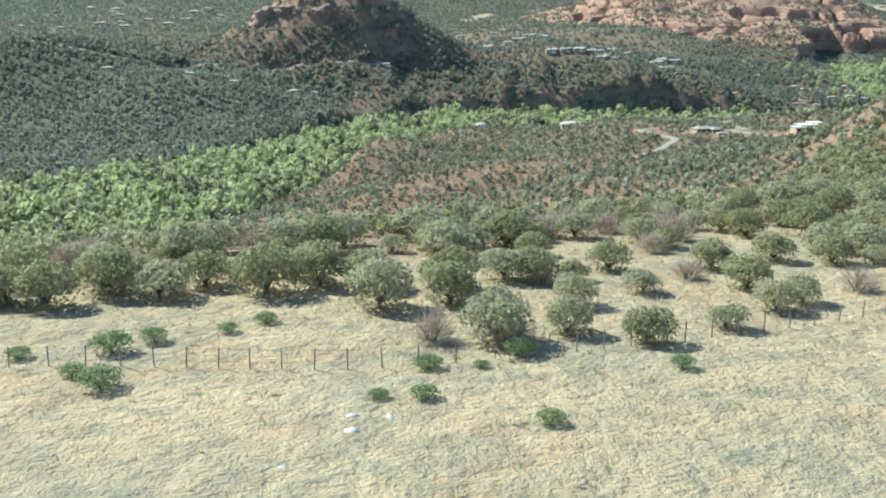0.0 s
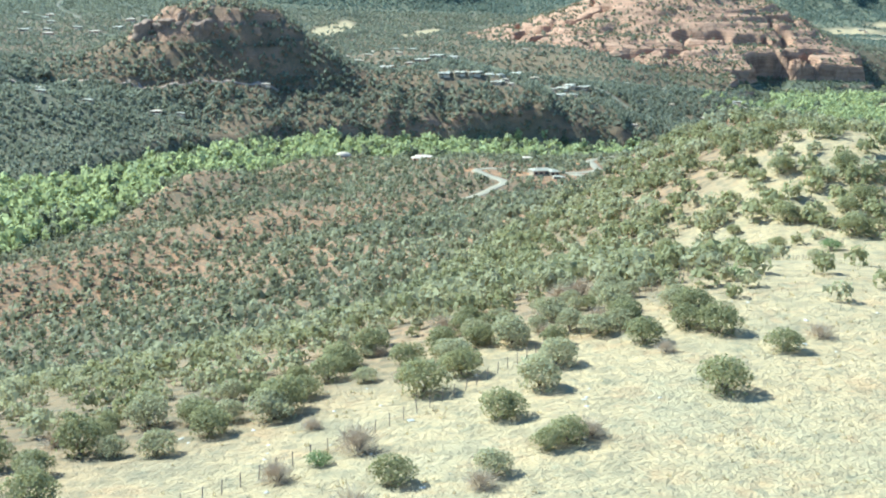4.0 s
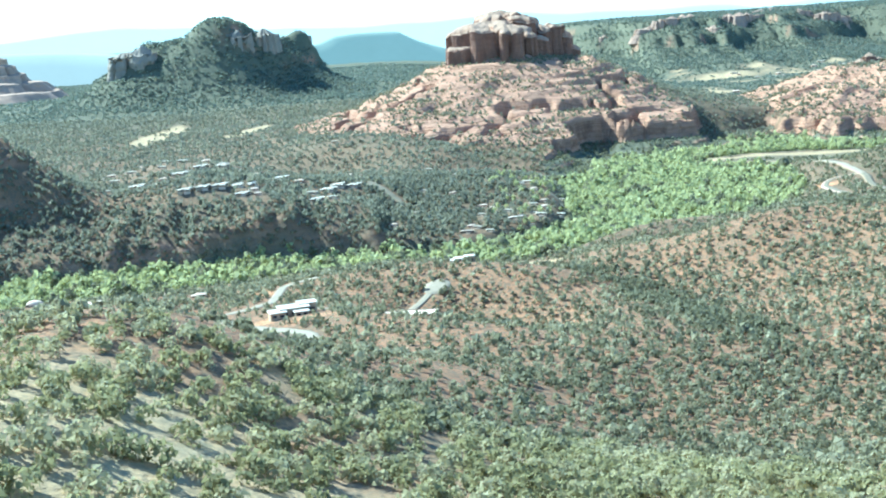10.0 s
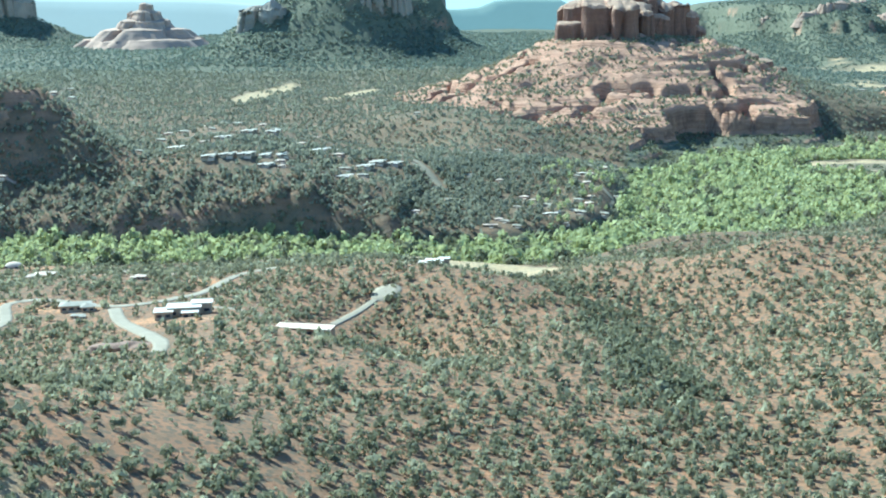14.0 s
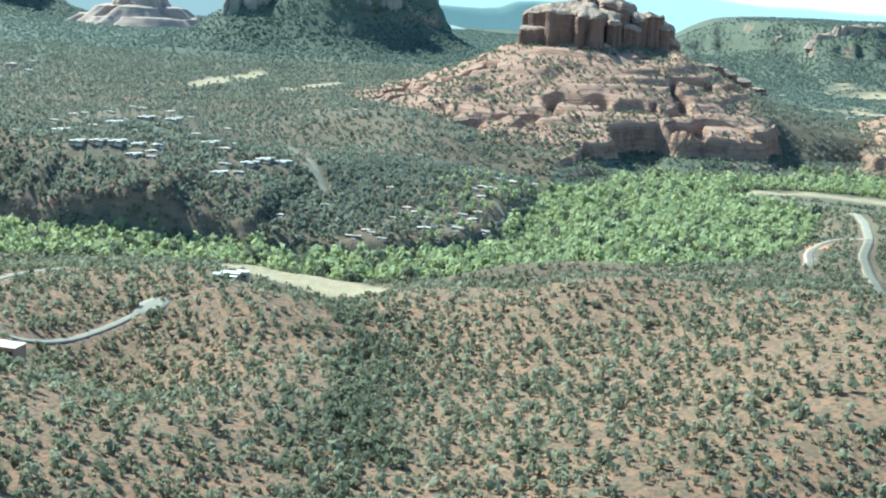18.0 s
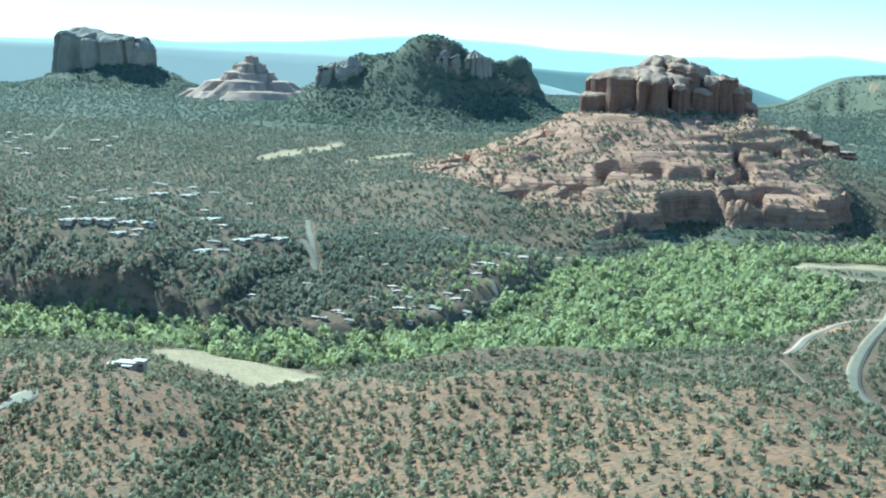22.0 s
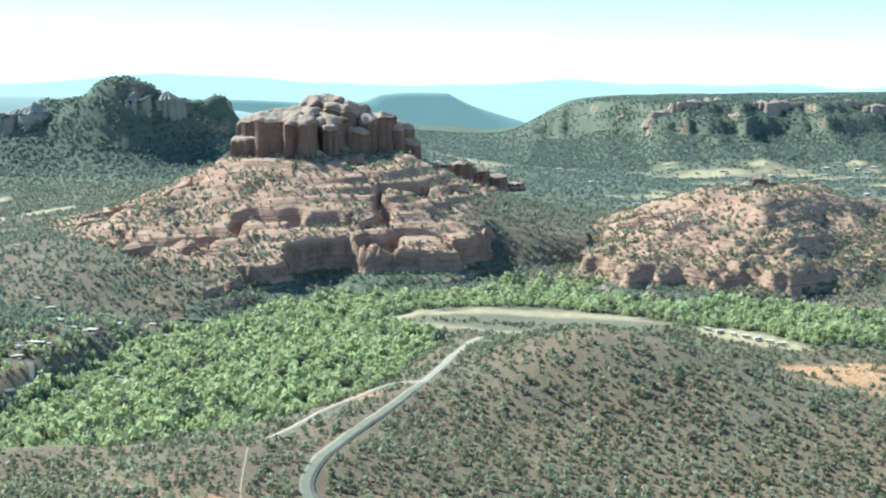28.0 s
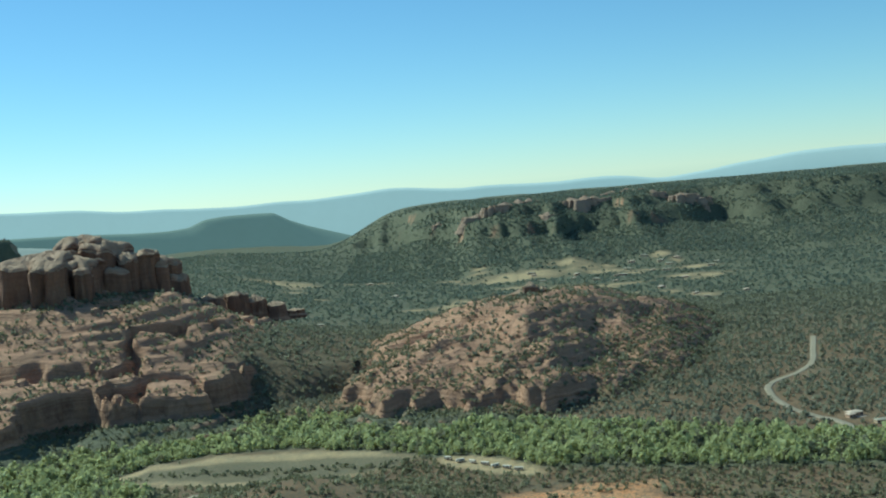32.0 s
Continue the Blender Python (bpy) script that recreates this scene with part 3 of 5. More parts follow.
def part_of(name, mesh, parent, label=""):
    ob = new(name, mesh)
    ob.parent = parent
    return tagged(ob, label)


def thing(name, x, y, z, label, category, group="", turn=0.0):
    ob = new(name)
    ob.empty_display_size = 1
    ob.matrix_world = pose(x, y, z, 0, 0, turn)
    return tagged(ob, label, category, group)


def block(parent, cx, cy, z0, z1, rx, ry, turn, seed, clefts=4, dome=0.2, taper=0.07, p=4.0, tilt=(0.0, 0.0), name="block", mat=None, label="", bulge=0.16):
    """A sandstone mass: jointed sides in beds that step in and out, a rounded shoulder and a broken top."""
    rng = np.random.default_rng(seed)
    small, tall = min(rx, ry), z1 - z0
    count = int(np.clip(small * 3.2, 48, 120))
    levels = int(np.clip(tall / 2.5, 14, 44))
    a = np.linspace(0, 2 * np.pi, count, endpoint=False)[None]
    t = np.concatenate([np.linspace(0, 1, levels), np.ones(5)])[:, None]
    shrink = np.concatenate([np.ones(levels), [0.84, 0.62, 0.40, 0.18, 0.02]])[:, None]
    ox, oy = rng.random(2) * 900
    base = (np.abs(np.cos(a - turn) / rx) ** p + np.abs(np.sin(a - turn) / ry) ** p) ** (-1 / p)
    height = t * tall
    # lobes and joints, which lean a little
    lobes = fbm(1.5 * np.cos(a) + ox, 1.5 * np.sin(a) + oy + 0.004 * height, 1.0, 4) + 0.35 * fbm(6 * np.cos(a) + oy, 6 * np.sin(a) + ox + 0.02 * height, 1.0, 3)
    r = 1 + 0.50 * lobes
    for _ in range(clefts + 2):
        at, wide, deep = rng.random() * 6.283, rng.uniform(0.035, 0.11), rng.uniform(0.10, 0.30)
        d = np.angle(np.exp(1j * (a - at - 0.10 * np.sin(height / tall * 3 + at * 5))))
        r = r - deep * np.exp(-(d / wide) ** 2) * (0.35 + 0.65 * step01(t * 1.6))
    # beds
    dip = height + 0.10 * small * np.cos(a - ox)
    beds = vnoise(dip, dip * 0 + ox, 0.10 * tall + 2.0) - 0.5 + 0.5 * (vnoise(dip, dip * 0 + oy, 2.1) - 0.5)
    r = r + bulge * beds * min(1.0, 14 / small)
    r = r * (1 + (taper + 0.10) * (1 - t) ** 1.2) * np.sqrt(1 - (0.42 if bulge > 0.1 else 0.30) * np.clip((t - 0.9) / 0.1, 0, 1) ** 2.4) * shrink
    radius = base * np.clip(r, 0.01, 2)
    x, y = radius * np.cos(a), radius * np.sin(a)
    # the top breaks down in steps
    drop = tall * (0.16 * np.clip(vnoise(x + ox * 9, y + oy * 9, 0.75 * small) - 0.35, 0, 1) + 0.10 * np.clip(vnoise(x - oy * 9, y, 0.35 * small) - 0.5, 0, 1))
    top = 0.5 * dome * tall * (1 - shrink) * (t >= 1) - 0.4 * dome * tall * (t >= 0.9)
    h = z0 + height + t ** 3 * (top - drop + x * tilt[0] + y * tilt[1])
    verts = np.stack([x + cx, y + cy, h], -1).reshape(-1, 3) - np.array(parent.matrix_world.translation)
    n = len(t)
    i, j = np.meshgrid(np.arange(n - 1), np.arange(count), indexing="ij")
    k = (j + 1) % count
    quads = np.stack([i * count + j, i * count + k, (i + 1) * count + k, (i + 1) * count + j], -1).reshape(-1, 4)
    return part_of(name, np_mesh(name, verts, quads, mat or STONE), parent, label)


def rock_mass(parent, x0, x1, y0, y1, cell, which, label):
    """The broad ledged foot of a butte or hill."""
    X, Y = np.meshgrid(np.arange(x0, x1, cell), np.arange(y0, y1, cell))
    Z, rock, reach, knoll, u, v = ground_raw(X, Y)
    low = ground_raw(X, Y, True)[0]
    gy, gx = np.gradient(Z, cell, cell)
    cov = cover_of(X, Y, Z, rock, reach, knoll, u, v, np.hypot(gx, gy)).reshape(-1, 4)
    Z = np.where(which(X, Y)[0] > low - 2, Z, Z - 6)
    ny, nx = X.shape
    i = (np.arange(ny - 1)[:, None] * nx + np.arange(nx - 1)[None]).ravel()
    quads = np.stack([i, i + 1, i + nx + 1, i + nx], -1)
    up = (Z - low).ravel()
    quads = quads[(up[quads] > 0.3).any(1)]
    used, back = np.unique(quads, return_inverse=True)
    verts = np.stack([X, Y, Z], -1).reshape(-1, 3)[used] - np.array(parent.matrix_world.translation)
    mesh = np_mesh("bench", verts, back.reshape(-1, 4), GROUND)
    at = mesh.attributes.new("cover", "FLOAT_COLOR", "POINT")
    at.data.foreach_set("color", cov[used].astype(np.float32).ravel())
    return part_of("bench", mesh, parent, label)


def joined_towers():
    """The great butte: joined blocks and towers on ledged slopes with gullies."""
    t = thing("sandstone_butte", 490, 2135, 165, "great red sandstone butte with sheer blocky towers above ledges", "butte")
    for k, (x, y, z1, rx, ry, tilt) in enumerate([
            (424, 2098, 243, 28, 36, (0.10, 0.0)), (450, 2070, 247, 24, 36, (0.02, 0.05)), (480, 2052, 243, 19, 32, (-0.05, 0.1)), (416, 2066, 214, 22, 22, (0.0, 0.0)),
            (452, 2130, 249, 34, 46, (0.05, 0.0)), (478, 2192, 265, 28, 46, (0.0, 0.0)), (520, 2172, 255, 21, 40, (-0.12, 0.0)), (546, 2168, 238, 13, 30, (-0.2, 0.0)),
            (566, 2190, 240, 15, 30, (-0.05, 0.0)), (587, 2197, 227, 14, 28, (-0.3, 0.0)), (601, 2203, 203, 11, 22, (-0.3, 0.0)), (516, 2070, 227, 10, 16, (0.0, 0.0)),
            (500, 2110, 240, 24, 34, (-0.1, 0.0)), (536, 2140, 222, 18, 24, (-0.1, 0.0))]):
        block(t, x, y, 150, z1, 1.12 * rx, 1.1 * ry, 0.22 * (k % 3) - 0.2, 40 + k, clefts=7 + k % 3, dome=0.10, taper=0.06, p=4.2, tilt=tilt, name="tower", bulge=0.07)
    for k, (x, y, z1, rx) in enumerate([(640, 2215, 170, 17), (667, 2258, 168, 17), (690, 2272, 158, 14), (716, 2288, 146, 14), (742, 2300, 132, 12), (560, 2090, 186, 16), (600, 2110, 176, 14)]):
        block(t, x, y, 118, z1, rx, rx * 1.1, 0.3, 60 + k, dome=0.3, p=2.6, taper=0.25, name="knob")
    rock_mass(t, -20, 850, 1590, 2460, 2.9, great_butte, "banded slickrock bench with gullies and scattered bushes")
    return t


def bell_butte():
    t = thing("bell_shaped_butte", -690, 3255, 140, "bell-shaped banded red sandstone butte", "butte")
    for k, (z0, z1, r, d) in enumerate([(95, 166, 140, 0.35), (130, 188, 98, 0.35), (150, 210, 60, 0.3), (175, 230, 35, 0.3), (196, 247, 16, 0.25)]):
        block(t, -690 + 3 * k, 3255, z0, z1, r, r, 0.2, 80 + k, clefts=6, dome=0.5 * d, taper=0.55, p=2.2, name="tier", mat=BELL_RED)
    for k, (dx, z1) in enumerate([(-24, 226), (18, 232)]):
        block(t, -690 + dx, 3250, 190, z1, 9, 9, 0, 90 + k, name="pinnacle", mat=BELL_RED)
    return t


def court_butte():
    t = thing("flat_topped_butte", -1186, 3400, 130, "huge flat-topped butte with sheer shaded sides above wooded talus", "butte")
    for k, (dx, dy, z0, z1, rx, ry) in enumerate([(-72, 0, 120, 312, 62, 70), (-4, -12, 120, 302, 50, 66), (56, 0, 120, 300, 58, 70), (100, 8, 120, 280, 32, 46)]):
        block(t, -1186 + dx, 3400 + dy, z0, z1, rx, ry, 0.1, 100 + k, clefts=7, dome=0.12, taper=0.10, name="tower", mat=PALE_CLIFF)
    for k, (dx, dy, z1, r) in enumerate([(120, -60, 176, 60), (60, -110, 168, 52), (170, -30, 160, 50)]):
        block(t, -1186 + dx, 3400 + dy, 80, z1, r, r, 0.3 * k, 110 + k, clefts=6, dome=0.5, taper=0.4, p=2.4, name="foot", mat=PALE_RED)
    return t


joined_towers()
bell_butte()
court_butte()
hill = thing("red_rock_hill", 1095, 2060, 100, "rounded hill of banded red sandstone dotted with bushes", "hill")
rock_mass(hill, 790, 1420, 1690, 2440, 3.0, red_hill, "banded red slickrock")
hill_knob = thing("rock_knob", 1066, 2115, 135, "small dark rock knob on the crest of a red hill", "rock")
for k, (dx, r, z1) in enumerate([(0, 10, 156), (15, 9, 149), (-14, 9, 147)]):
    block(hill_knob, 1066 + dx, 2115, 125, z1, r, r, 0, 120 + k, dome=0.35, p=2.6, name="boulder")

cliffs = thing("mountain_cliffs", -100, 2800, 160, "pale fluted cliffs round a wooded mountain", "cliff")
for k, (x, y, z0, z1, rx, ry) in enumerate([(-262, 2795, 140, 240, 34, 46), (-225, 2778, 140, 248, 30, 34), (-20, 2785, 170, 270, 26, 30), (30, 2822, 160, 268, 30, 30), (-70, 2770, 150, 256, 24, 26),
                                            (97, 2948, 160, 258, 17, 26), (66, 2925, 150, 252, 18, 28)]):
    block(cliffs, x, y, z0, z1, rx, ry, 0.2 * k, 140 + k, clefts=6, dome=0.3, taper=0.3, p=2.6, name="cliff", mat=PALE_CLIFF)

cap = thing("caprock", -130, 1338, 150, "broken brown-red caprock cliff round the top of a wooded knoll", "cliff")
ledge = np.random.default_rng(31)
for tier, (back, z0, z1, count) in enumerate([(0, 141, 157, 15), (13, 152, 170, 9)]):
    for k in range(count):
        q = (k + ledge.uniform(0.2, 0.8)) / count
        x = -200 + 24 * tier + (160 - 44 * tier) * q
        y = 1288 + back + 26 * (2 * q - 1) ** 2 + ledge.uniform(-3, 3)
        block(cap, x, y, z0 - 6, z1 + ledge.uniform(-4, 4) - 8 * (2 * q - 1) ** 4, ledge.uniform(6, 11), ledge.uniform(7, 11), ledge.uniform(0, 3), 200 + 20 * tier + k, clefts=5, dome=0.2, taper=0.2, p=2.8, name="cliff", mat=KNOLL_RED)
bank = thing("cut_bank", 250, 747, 100, "dark red cut bank of bare earth beside a drive", "bank")
block(bank, 250, 748, 96, 107, 17, 5, 0.1, 251, clefts=3, dome=0.2, taper=0.3, p=2.4, name="cut_face", mat=KNOLL_RED)

outcrops = thing("mesa_cliffs", 1250, 3760, 150, "pale red rock outcrops along the slope of a wooded mesa", "cliff")
for k, (x, y, r, up) in enumerate([(946, 3870, 16, 8), (1049, 3716, 26, 12), (1090, 3722, 22, 16), (1122, 3732, 30, 20), (1160, 3765, 24, 18), (1190, 3795, 26, 14), (1229, 3668, 22, 8),
                                   (1300, 3782, 34, 14), (1340, 3796, 26, 18), (1366, 3808, 30, 14), (1420, 3860, 28, 12), (1466, 3893, 34, 16), (1527, 3822, 26, 12), (1598, 3815, 34, 14), (1650, 3830, 30, 12)]):
    z = float(ground(x, y))
    block(outcrops, x, y, z - 40, z + 0.5 * up, 1.4 * r, r, 0.3 * k, 170 + k, clefts=9, dome=0.45, taper=0.5, p=2.4, name="outcrop", mat=PALE_RED)


# ---- trees ----
def crown(rng, n, size, squash=0.9, hollow=0.35):
    """A crown one unit in radius as a cloud of n leafy sprays with gaps between: vertices and triangles."""
    vs = []
    lobes = rng.normal(0, 1, (7 if n < 200 else 15, 3))
    lobes /= np.linalg.norm(lobes, axis=1)[:, None]
    for k in range(n):
        d = rng.normal(0, 1, 3)
        d /= np.linalg.norm(d)
        d[2] = abs(d[2]) if rng.random() < 0.75 else d[2]
        r = (hollow + (1 - hollow) * rng.random() ** 0.5) * (0.52 + 0.60 * max(0.0, float(np.max(lobes @ d))) ** 1.6)
        c = d * r * np.array([1, 1, squash]) + np.array([0, 0, 0.55])
        c[2] = max(c[2], 0.12)
        n1 = 0.9 * d + rng.normal(0, 0.55, 3)
        n1 /= np.linalg.norm(n1)
        e1 = np.cross(n1, rng.normal(0, 1, 3))
        e1 /= np.linalg.norm(e1)
        e2 = np.cross(n1, e1)
        s = size * (0.7 + 0.6 * rng.random())
        for q in (0.0, 2.1, 4.2):
            w = s * (0.8 + 0.5 * rng.random())
            vs.append(c + w * (math.cos(q) * e1 + math.sin(q) * e2))
    return np.array(vs), np.arange(3 * n).reshape(-1, 3)


def stone(rng, rough=0.35):
    """A rough stone one unit in radius."""
    g = (1 + 5 ** 0.5) / 2
    base = np.array([(-1, g, 0), (1, g, 0), (-1, -g, 0), (1, -g, 0), (0, -1, g), (0, 1, g), (0, -1, -g), (0, 1, -g), (g, 0, -1), (g, 0, 1), (-g, 0, -1), (-g, 0, 1)]) / math.hypot(1, g)
    tris = np.array([(0, 11, 5), (0, 5, 1), (0, 1, 7), (0, 7, 10), (0, 10, 11), (1, 5, 9), (5, 11, 4), (11, 10, 2), (10, 7, 6), (7, 1, 8),
                     (3, 9, 4), (3, 4, 2), (3, 2, 6), (3, 6, 8), (3, 8, 9), (4, 9, 5), (2, 4, 11), (6, 2, 10), (8, 6, 7), (9, 8, 1)])
    return base * (1 + rough * (rng.random((12, 1)) * 2 - 1)) * np.array([1, 1, 0.6]), tris


def scatter_mesh(name, templates, x, y, z, size, tall, rng, mat):
    """Many plants as one mesh; each gets one of the shapes, its own size and turn."""
    vs, fs, n = [], [], 0
    pick = rng.integers(0, len(templates), len(x))
    for k, (tv, tf) in enumerate(templates):
        i = np.nonzero(pick == k)[0]
        if not len(i):
            continue
        a = rng.random(len(i)) * 2 * np.pi
        c, s = np.cos(a)[:, None], np.sin(a)[:, None]
        px = (tv[None, :, 0] * c - tv[None, :, 1] * s) * size[i, None] + x[i, None]
        py = (tv[None, :, 0] * s + tv[None, :, 1] * c) * size[i, None] + y[i, None]
        pz = tv[None, :, 2] * tall[i, None] + z[i, None] - 0.15 * tall[i, None]
        vs.append(np.stack([px, py, pz], -1).reshape(-1, 3))
        fs.append((tf[None] + (np.arange(len(i)) * len(tv))[:, None, None] + n).reshape(-1, 3))
        n += len(i) * len(tv)
    return np_mesh(name, np.concatenate(vs), np.concatenate(fs), mat)


def in_sight(x, y):
    """The fan of country that lies before the flight."""
    left, right = -0.62 * y - 60, 1000 + 0.55 * (y - 500)
    return (x > left) & (x < right) & (y > 0.62 * x - 120)


def clear_of(x, y):
    """1 where plants may stand: off roads, yards, fields and bare clearings."""
    ok = np.ones(len(x), bool)
    for f in FIELDS:
        ok &= (ellipse(x, y, *f) < 0.3) | ((y > 1900) & (vnoise(x, y, 15) > 0.74))
    ok &= (ellipse(x, y, 1046, 1402, 96, 122, -0.3, 0.5) < 0.5) | (vnoise(x, y, 13) > 0.66)
    for line, width in ROADS:
        for (ax, ay), (bx, by) in zip(line, line[1:]):
            ex, ey = bx - ax, by - ay
            k = np.clip(((x - ax) * ex + (y - ay) * ey) / (ex * ex + ey * ey + 1e-9), 0, 1)
            ok &= np.hypot(x - ax - k * ex, y - ay - k * ey) > width * 0.5 + 2.2
    for hx, hy, r in YARDS:
        ok &= np.hypot(x - hx, y - hy) > r
    return ok


# ways and yards: middle lines and widths
LANE = [(126, 760), (150, 790), (160, 812), (143, 851), (160, 860), (191, 848), (213, 848), (227, 883), (229, 925), (231, 971), (250, 985)]
LANE_SPUR = [(205, 838), (220, 809), (245, 774), (262, 748), (267, 732)]
LANE_EAST = [(244, 838), (262, 842), (276, 840), (290, 846), (298, 864), (307, 888), (317, 904), (326, 918)]
GULLY = [(392, 1010), (420, 950), (440, 904), (449, 866), (457, 816), (465, 774), (471, 743), (478, 690)]
LANE_WEST = [(98, 958), (120, 966), (140, 968), (165, 975), (195, 985)]
LOOP_ROAD = [(762, 1500), (752, 1390), (741, 1305), (727, 1247), (718, 1186), (712, 1130), (713, 1090), (727, 1062), (750, 1046), (777, 1036), (808, 1024), (846, 996), (880, 968), (915, 936), (980, 880)]
LOOP_SPUR = [(741, 1310), (722, 1322), (704, 1300), (690, 1248), (683, 1196), (676, 1160)]
KNOLL_ROAD = [(-420, 1185), (-290, 1190), (-257, 1210), (-234, 1222), (-189, 1238), (-171, 1233), (-148, 1231), (-122, 1237), (-78, 1238), (-45, 1243)]
VILLAGE_ROADS = [[(37, 1410), (67, 1433), (91, 1422), (114, 1410), (137, 1396), (160, 1376)], [(274, 1377), (294, 1351), (309, 1323)], [(205, 1552), (250, 1450), (291, 1362), (306, 1333)], [(186, 1662), (216, 1615), (249, 1565)], [(60, 1340), (110, 1330), (150, 1352), (205, 1400)],
                 [(-700, 2120), (-578, 2109), (-545, 2106)], [(-530, 2170), (-546, 2204), (-627, 2350), (-666, 2495)], [(448, 1350), (458, 1325), (452, 1300)]]
RANCH_TRACK = [(1400, 2050), (1373, 1964), (1342, 1876), (1279, 1791), (1264, 1745), (1265, 1684), (1282, 1625), (1293, 1574), (1330, 1540)]
TRAIL = [(672, 1134), (690, 1060), (706, 1010), (712, 985)]
ROADS = [(LANE, 6), (LANE_SPUR, 8), (LANE_EAST, 6), (LANE_WEST, 4), (LOOP_ROAD, 9), (LOOP_SPUR, 8), (KNOLL_ROAD, 5), (RANCH_TRACK, 8), (TRAIL, 2.5)] + [(v, 6) for v in VILLAGE_ROADS]

# houses: x, y, turn, style, scale
HOMES_NEAR = [(250, 812, 15, 0, 1.0), (311, 797, -5, 1, 1.0), (346, 982, 5, 0, 0.7), (185, 838, 20, 2, 0.9), (106, 970, 10, 3, 0.9), (36, 1068, 0, 4, 0.8), (150, 985, -10, 3, 0.6), (194, 820, 10, 2, 0.4), (181, 935, 0, 3, 0.5)]
HOMES_LONG = [(116, 1273, 8, 0, 0.56), (131, 1277, 12, 0, 0.52), (146, 1280, 8, 0, 0.58), (160, 1288, 30, 0, 0.5), (171, 1302, 50, 0, 0.5), (176, 1279, 15, 3, 0.5), (168, 1262, -10, 0, 0.5),
              (239, 1335, 0, 0, 0.6), (247, 1352, 15, 0, 0.6), (262, 1357, -10, 0, 0.55), (191, 1372, 0, 0, 0.6), (211, 1357, -25, 3, 0.5), (224, 1312, 20, 2, 0.55), (231, 1281, 5, 0, 0.55), (244, 1290, 25, 2, 0.5),
              (52, 1372, 0, 0, 0.65), (76, 1384, 5, 3, 0.5), (89, 1398, -5, 0, 0.6), (104, 1436, 0, 0, 0.6), (122, 1457, 5, 0, 0.6)]
HOMES_RIDGE = [(70, 1361, 0, 5, 0.5), (30, 1330, 10, 2, 0.5), (182, 1262, 8, 3, 0.4), (16, 1427, 0, 5, 0.6), (23, 1476, 8, 2, 0.6), (23, 1545, -8, 0, 0.6), (74, 1495, 0, 2, 0.6),
               (97, 1514, 12, 3, 0.6), (123, 1552, 0, 5, 0.6), (146, 1543, -12, 0, 0.55), (100, 1546, 5, 5, 0.55), (-30, 1560, 0, 2, 0.6), (-60, 1584, 8, 0, 0.55), (196, 1420, -5, 2, 0.5), (52, 1520, 0, 5, 0.55),
               (60, 1455, -10, 2, 0.5), (-5, 1510, 5, 3, 0.55), (118, 1480, 12, 2, 0.5), (160, 1420, 0, 0, 0.5)]
HOMES_VILLAGE = [(250, 1570, 0, 4, 0.5), (363, 1567, 10, 3, 0.6), (339, 1588, -5, 2, 0.6), (372, 1553, 0, 5, 0.45), (311, 1544, 5, 2, 0.55), (358, 1356, -8, 3, 0.5), (329, 1369, 0, 2, 0.5), (390, 1292, 12, 0, 0.5),
                 (425, 1264, 0, 5, 0.5), (428, 1296, 8, 2, 0.55), (440, 1306, 0, 3, 0.5), (403, 1278, -10, 2, 0.55), (420, 1231, 10, 0, 0.4), (465, 1262, 30, 0, 0.6), (361, 1206, 0, 1, 0.6), (371, 1222, -6, 2, 0.5),
                 (381, 1212, 5, 5, 0.5), (300, 1226, 0, 3, 0.5), (498, 1391, 0, 5, 0.6), (478, 1343, 15, 2, 0.55), (464, 1552, 0, 0, 0.55), (506, 1378, 0, 3, 0.5), (450, 1237, 0, 2, 0.45), (297, 1498, 10, 3, 0.5),
                 (413, 1256, 20, 3, 0.45), (378, 1268, 0, 2, 0.45), (461, 1347, 0, 5, 0.45), (426, 1375, -15, 2, 0.5), (175, 1663, 0, 3, 0.6), (442, 1390, 5, 0, 0.5), (221, 1786, 0, 2, 0.6), (484, 1530, 0, 2, 0.5)]
HOMES_WEST = [(-247, 1153, 0, 2, 0.6), (-284, 1168, 6, 3, 0.6), (-195, 1125, -5, 2, 0.55), (-143, 1161, 0, 3, 0.6), (-125, 1172, 8, 2, 0.5), (-56, 1240, 5, 3, 0.5), (-511, 1956, 0, 0, 0.9), (-610, 1932, 0, 2, 0.8),
              (-590, 2169, 0, 2, 0.8), (-317, 1144, 0, 0, 0.6), (-262, 1178, 10, 3, 0.55), (-236, 1124, 0, 5, 0.55), (-531, 2004, 0, 2, 0.8), (-440, 2088, 0, 0, 0.8)]
HOMES_SOUTH = [(1367, 3232, 0, 3, 0.95), (1407, 3048, 0, 2, 0.95), (1306, 2995, 5, 5, 0.9), (1401, 3285, 0, 2, 0.95), (1462, 3207, -5, 0, 0.95), (1340, 3130, 0, 2, 0.9), (1430, 3140, 6, 5, 0.85), (1303, 1625, 20, 3, 1.0), (1315, 1592, 10, 2, 0.8)]
PLOT = np.random.default_rng(77)
HOMES_MORE = []
HOMES_MORE += [(float(PLOT.uniform(300, 470)), float(PLOT.uniform(1225, 1520)), float(PLOT.uniform(-30, 30)), int(PLOT.choice([0, 2, 3, 5])), float(PLOT.uniform(0.4, 0.7))) for _ in range(14)]
HOMES_MORE += [(float(PLOT.uniform(640, 1560)), float(PLOT.uniform(2480, 3250)), float(PLOT.uniform(-30, 30)), int(PLOT.choice([0, 2, 3])), float(PLOT.uniform(0.6, 0.95))) for _ in range(26)]
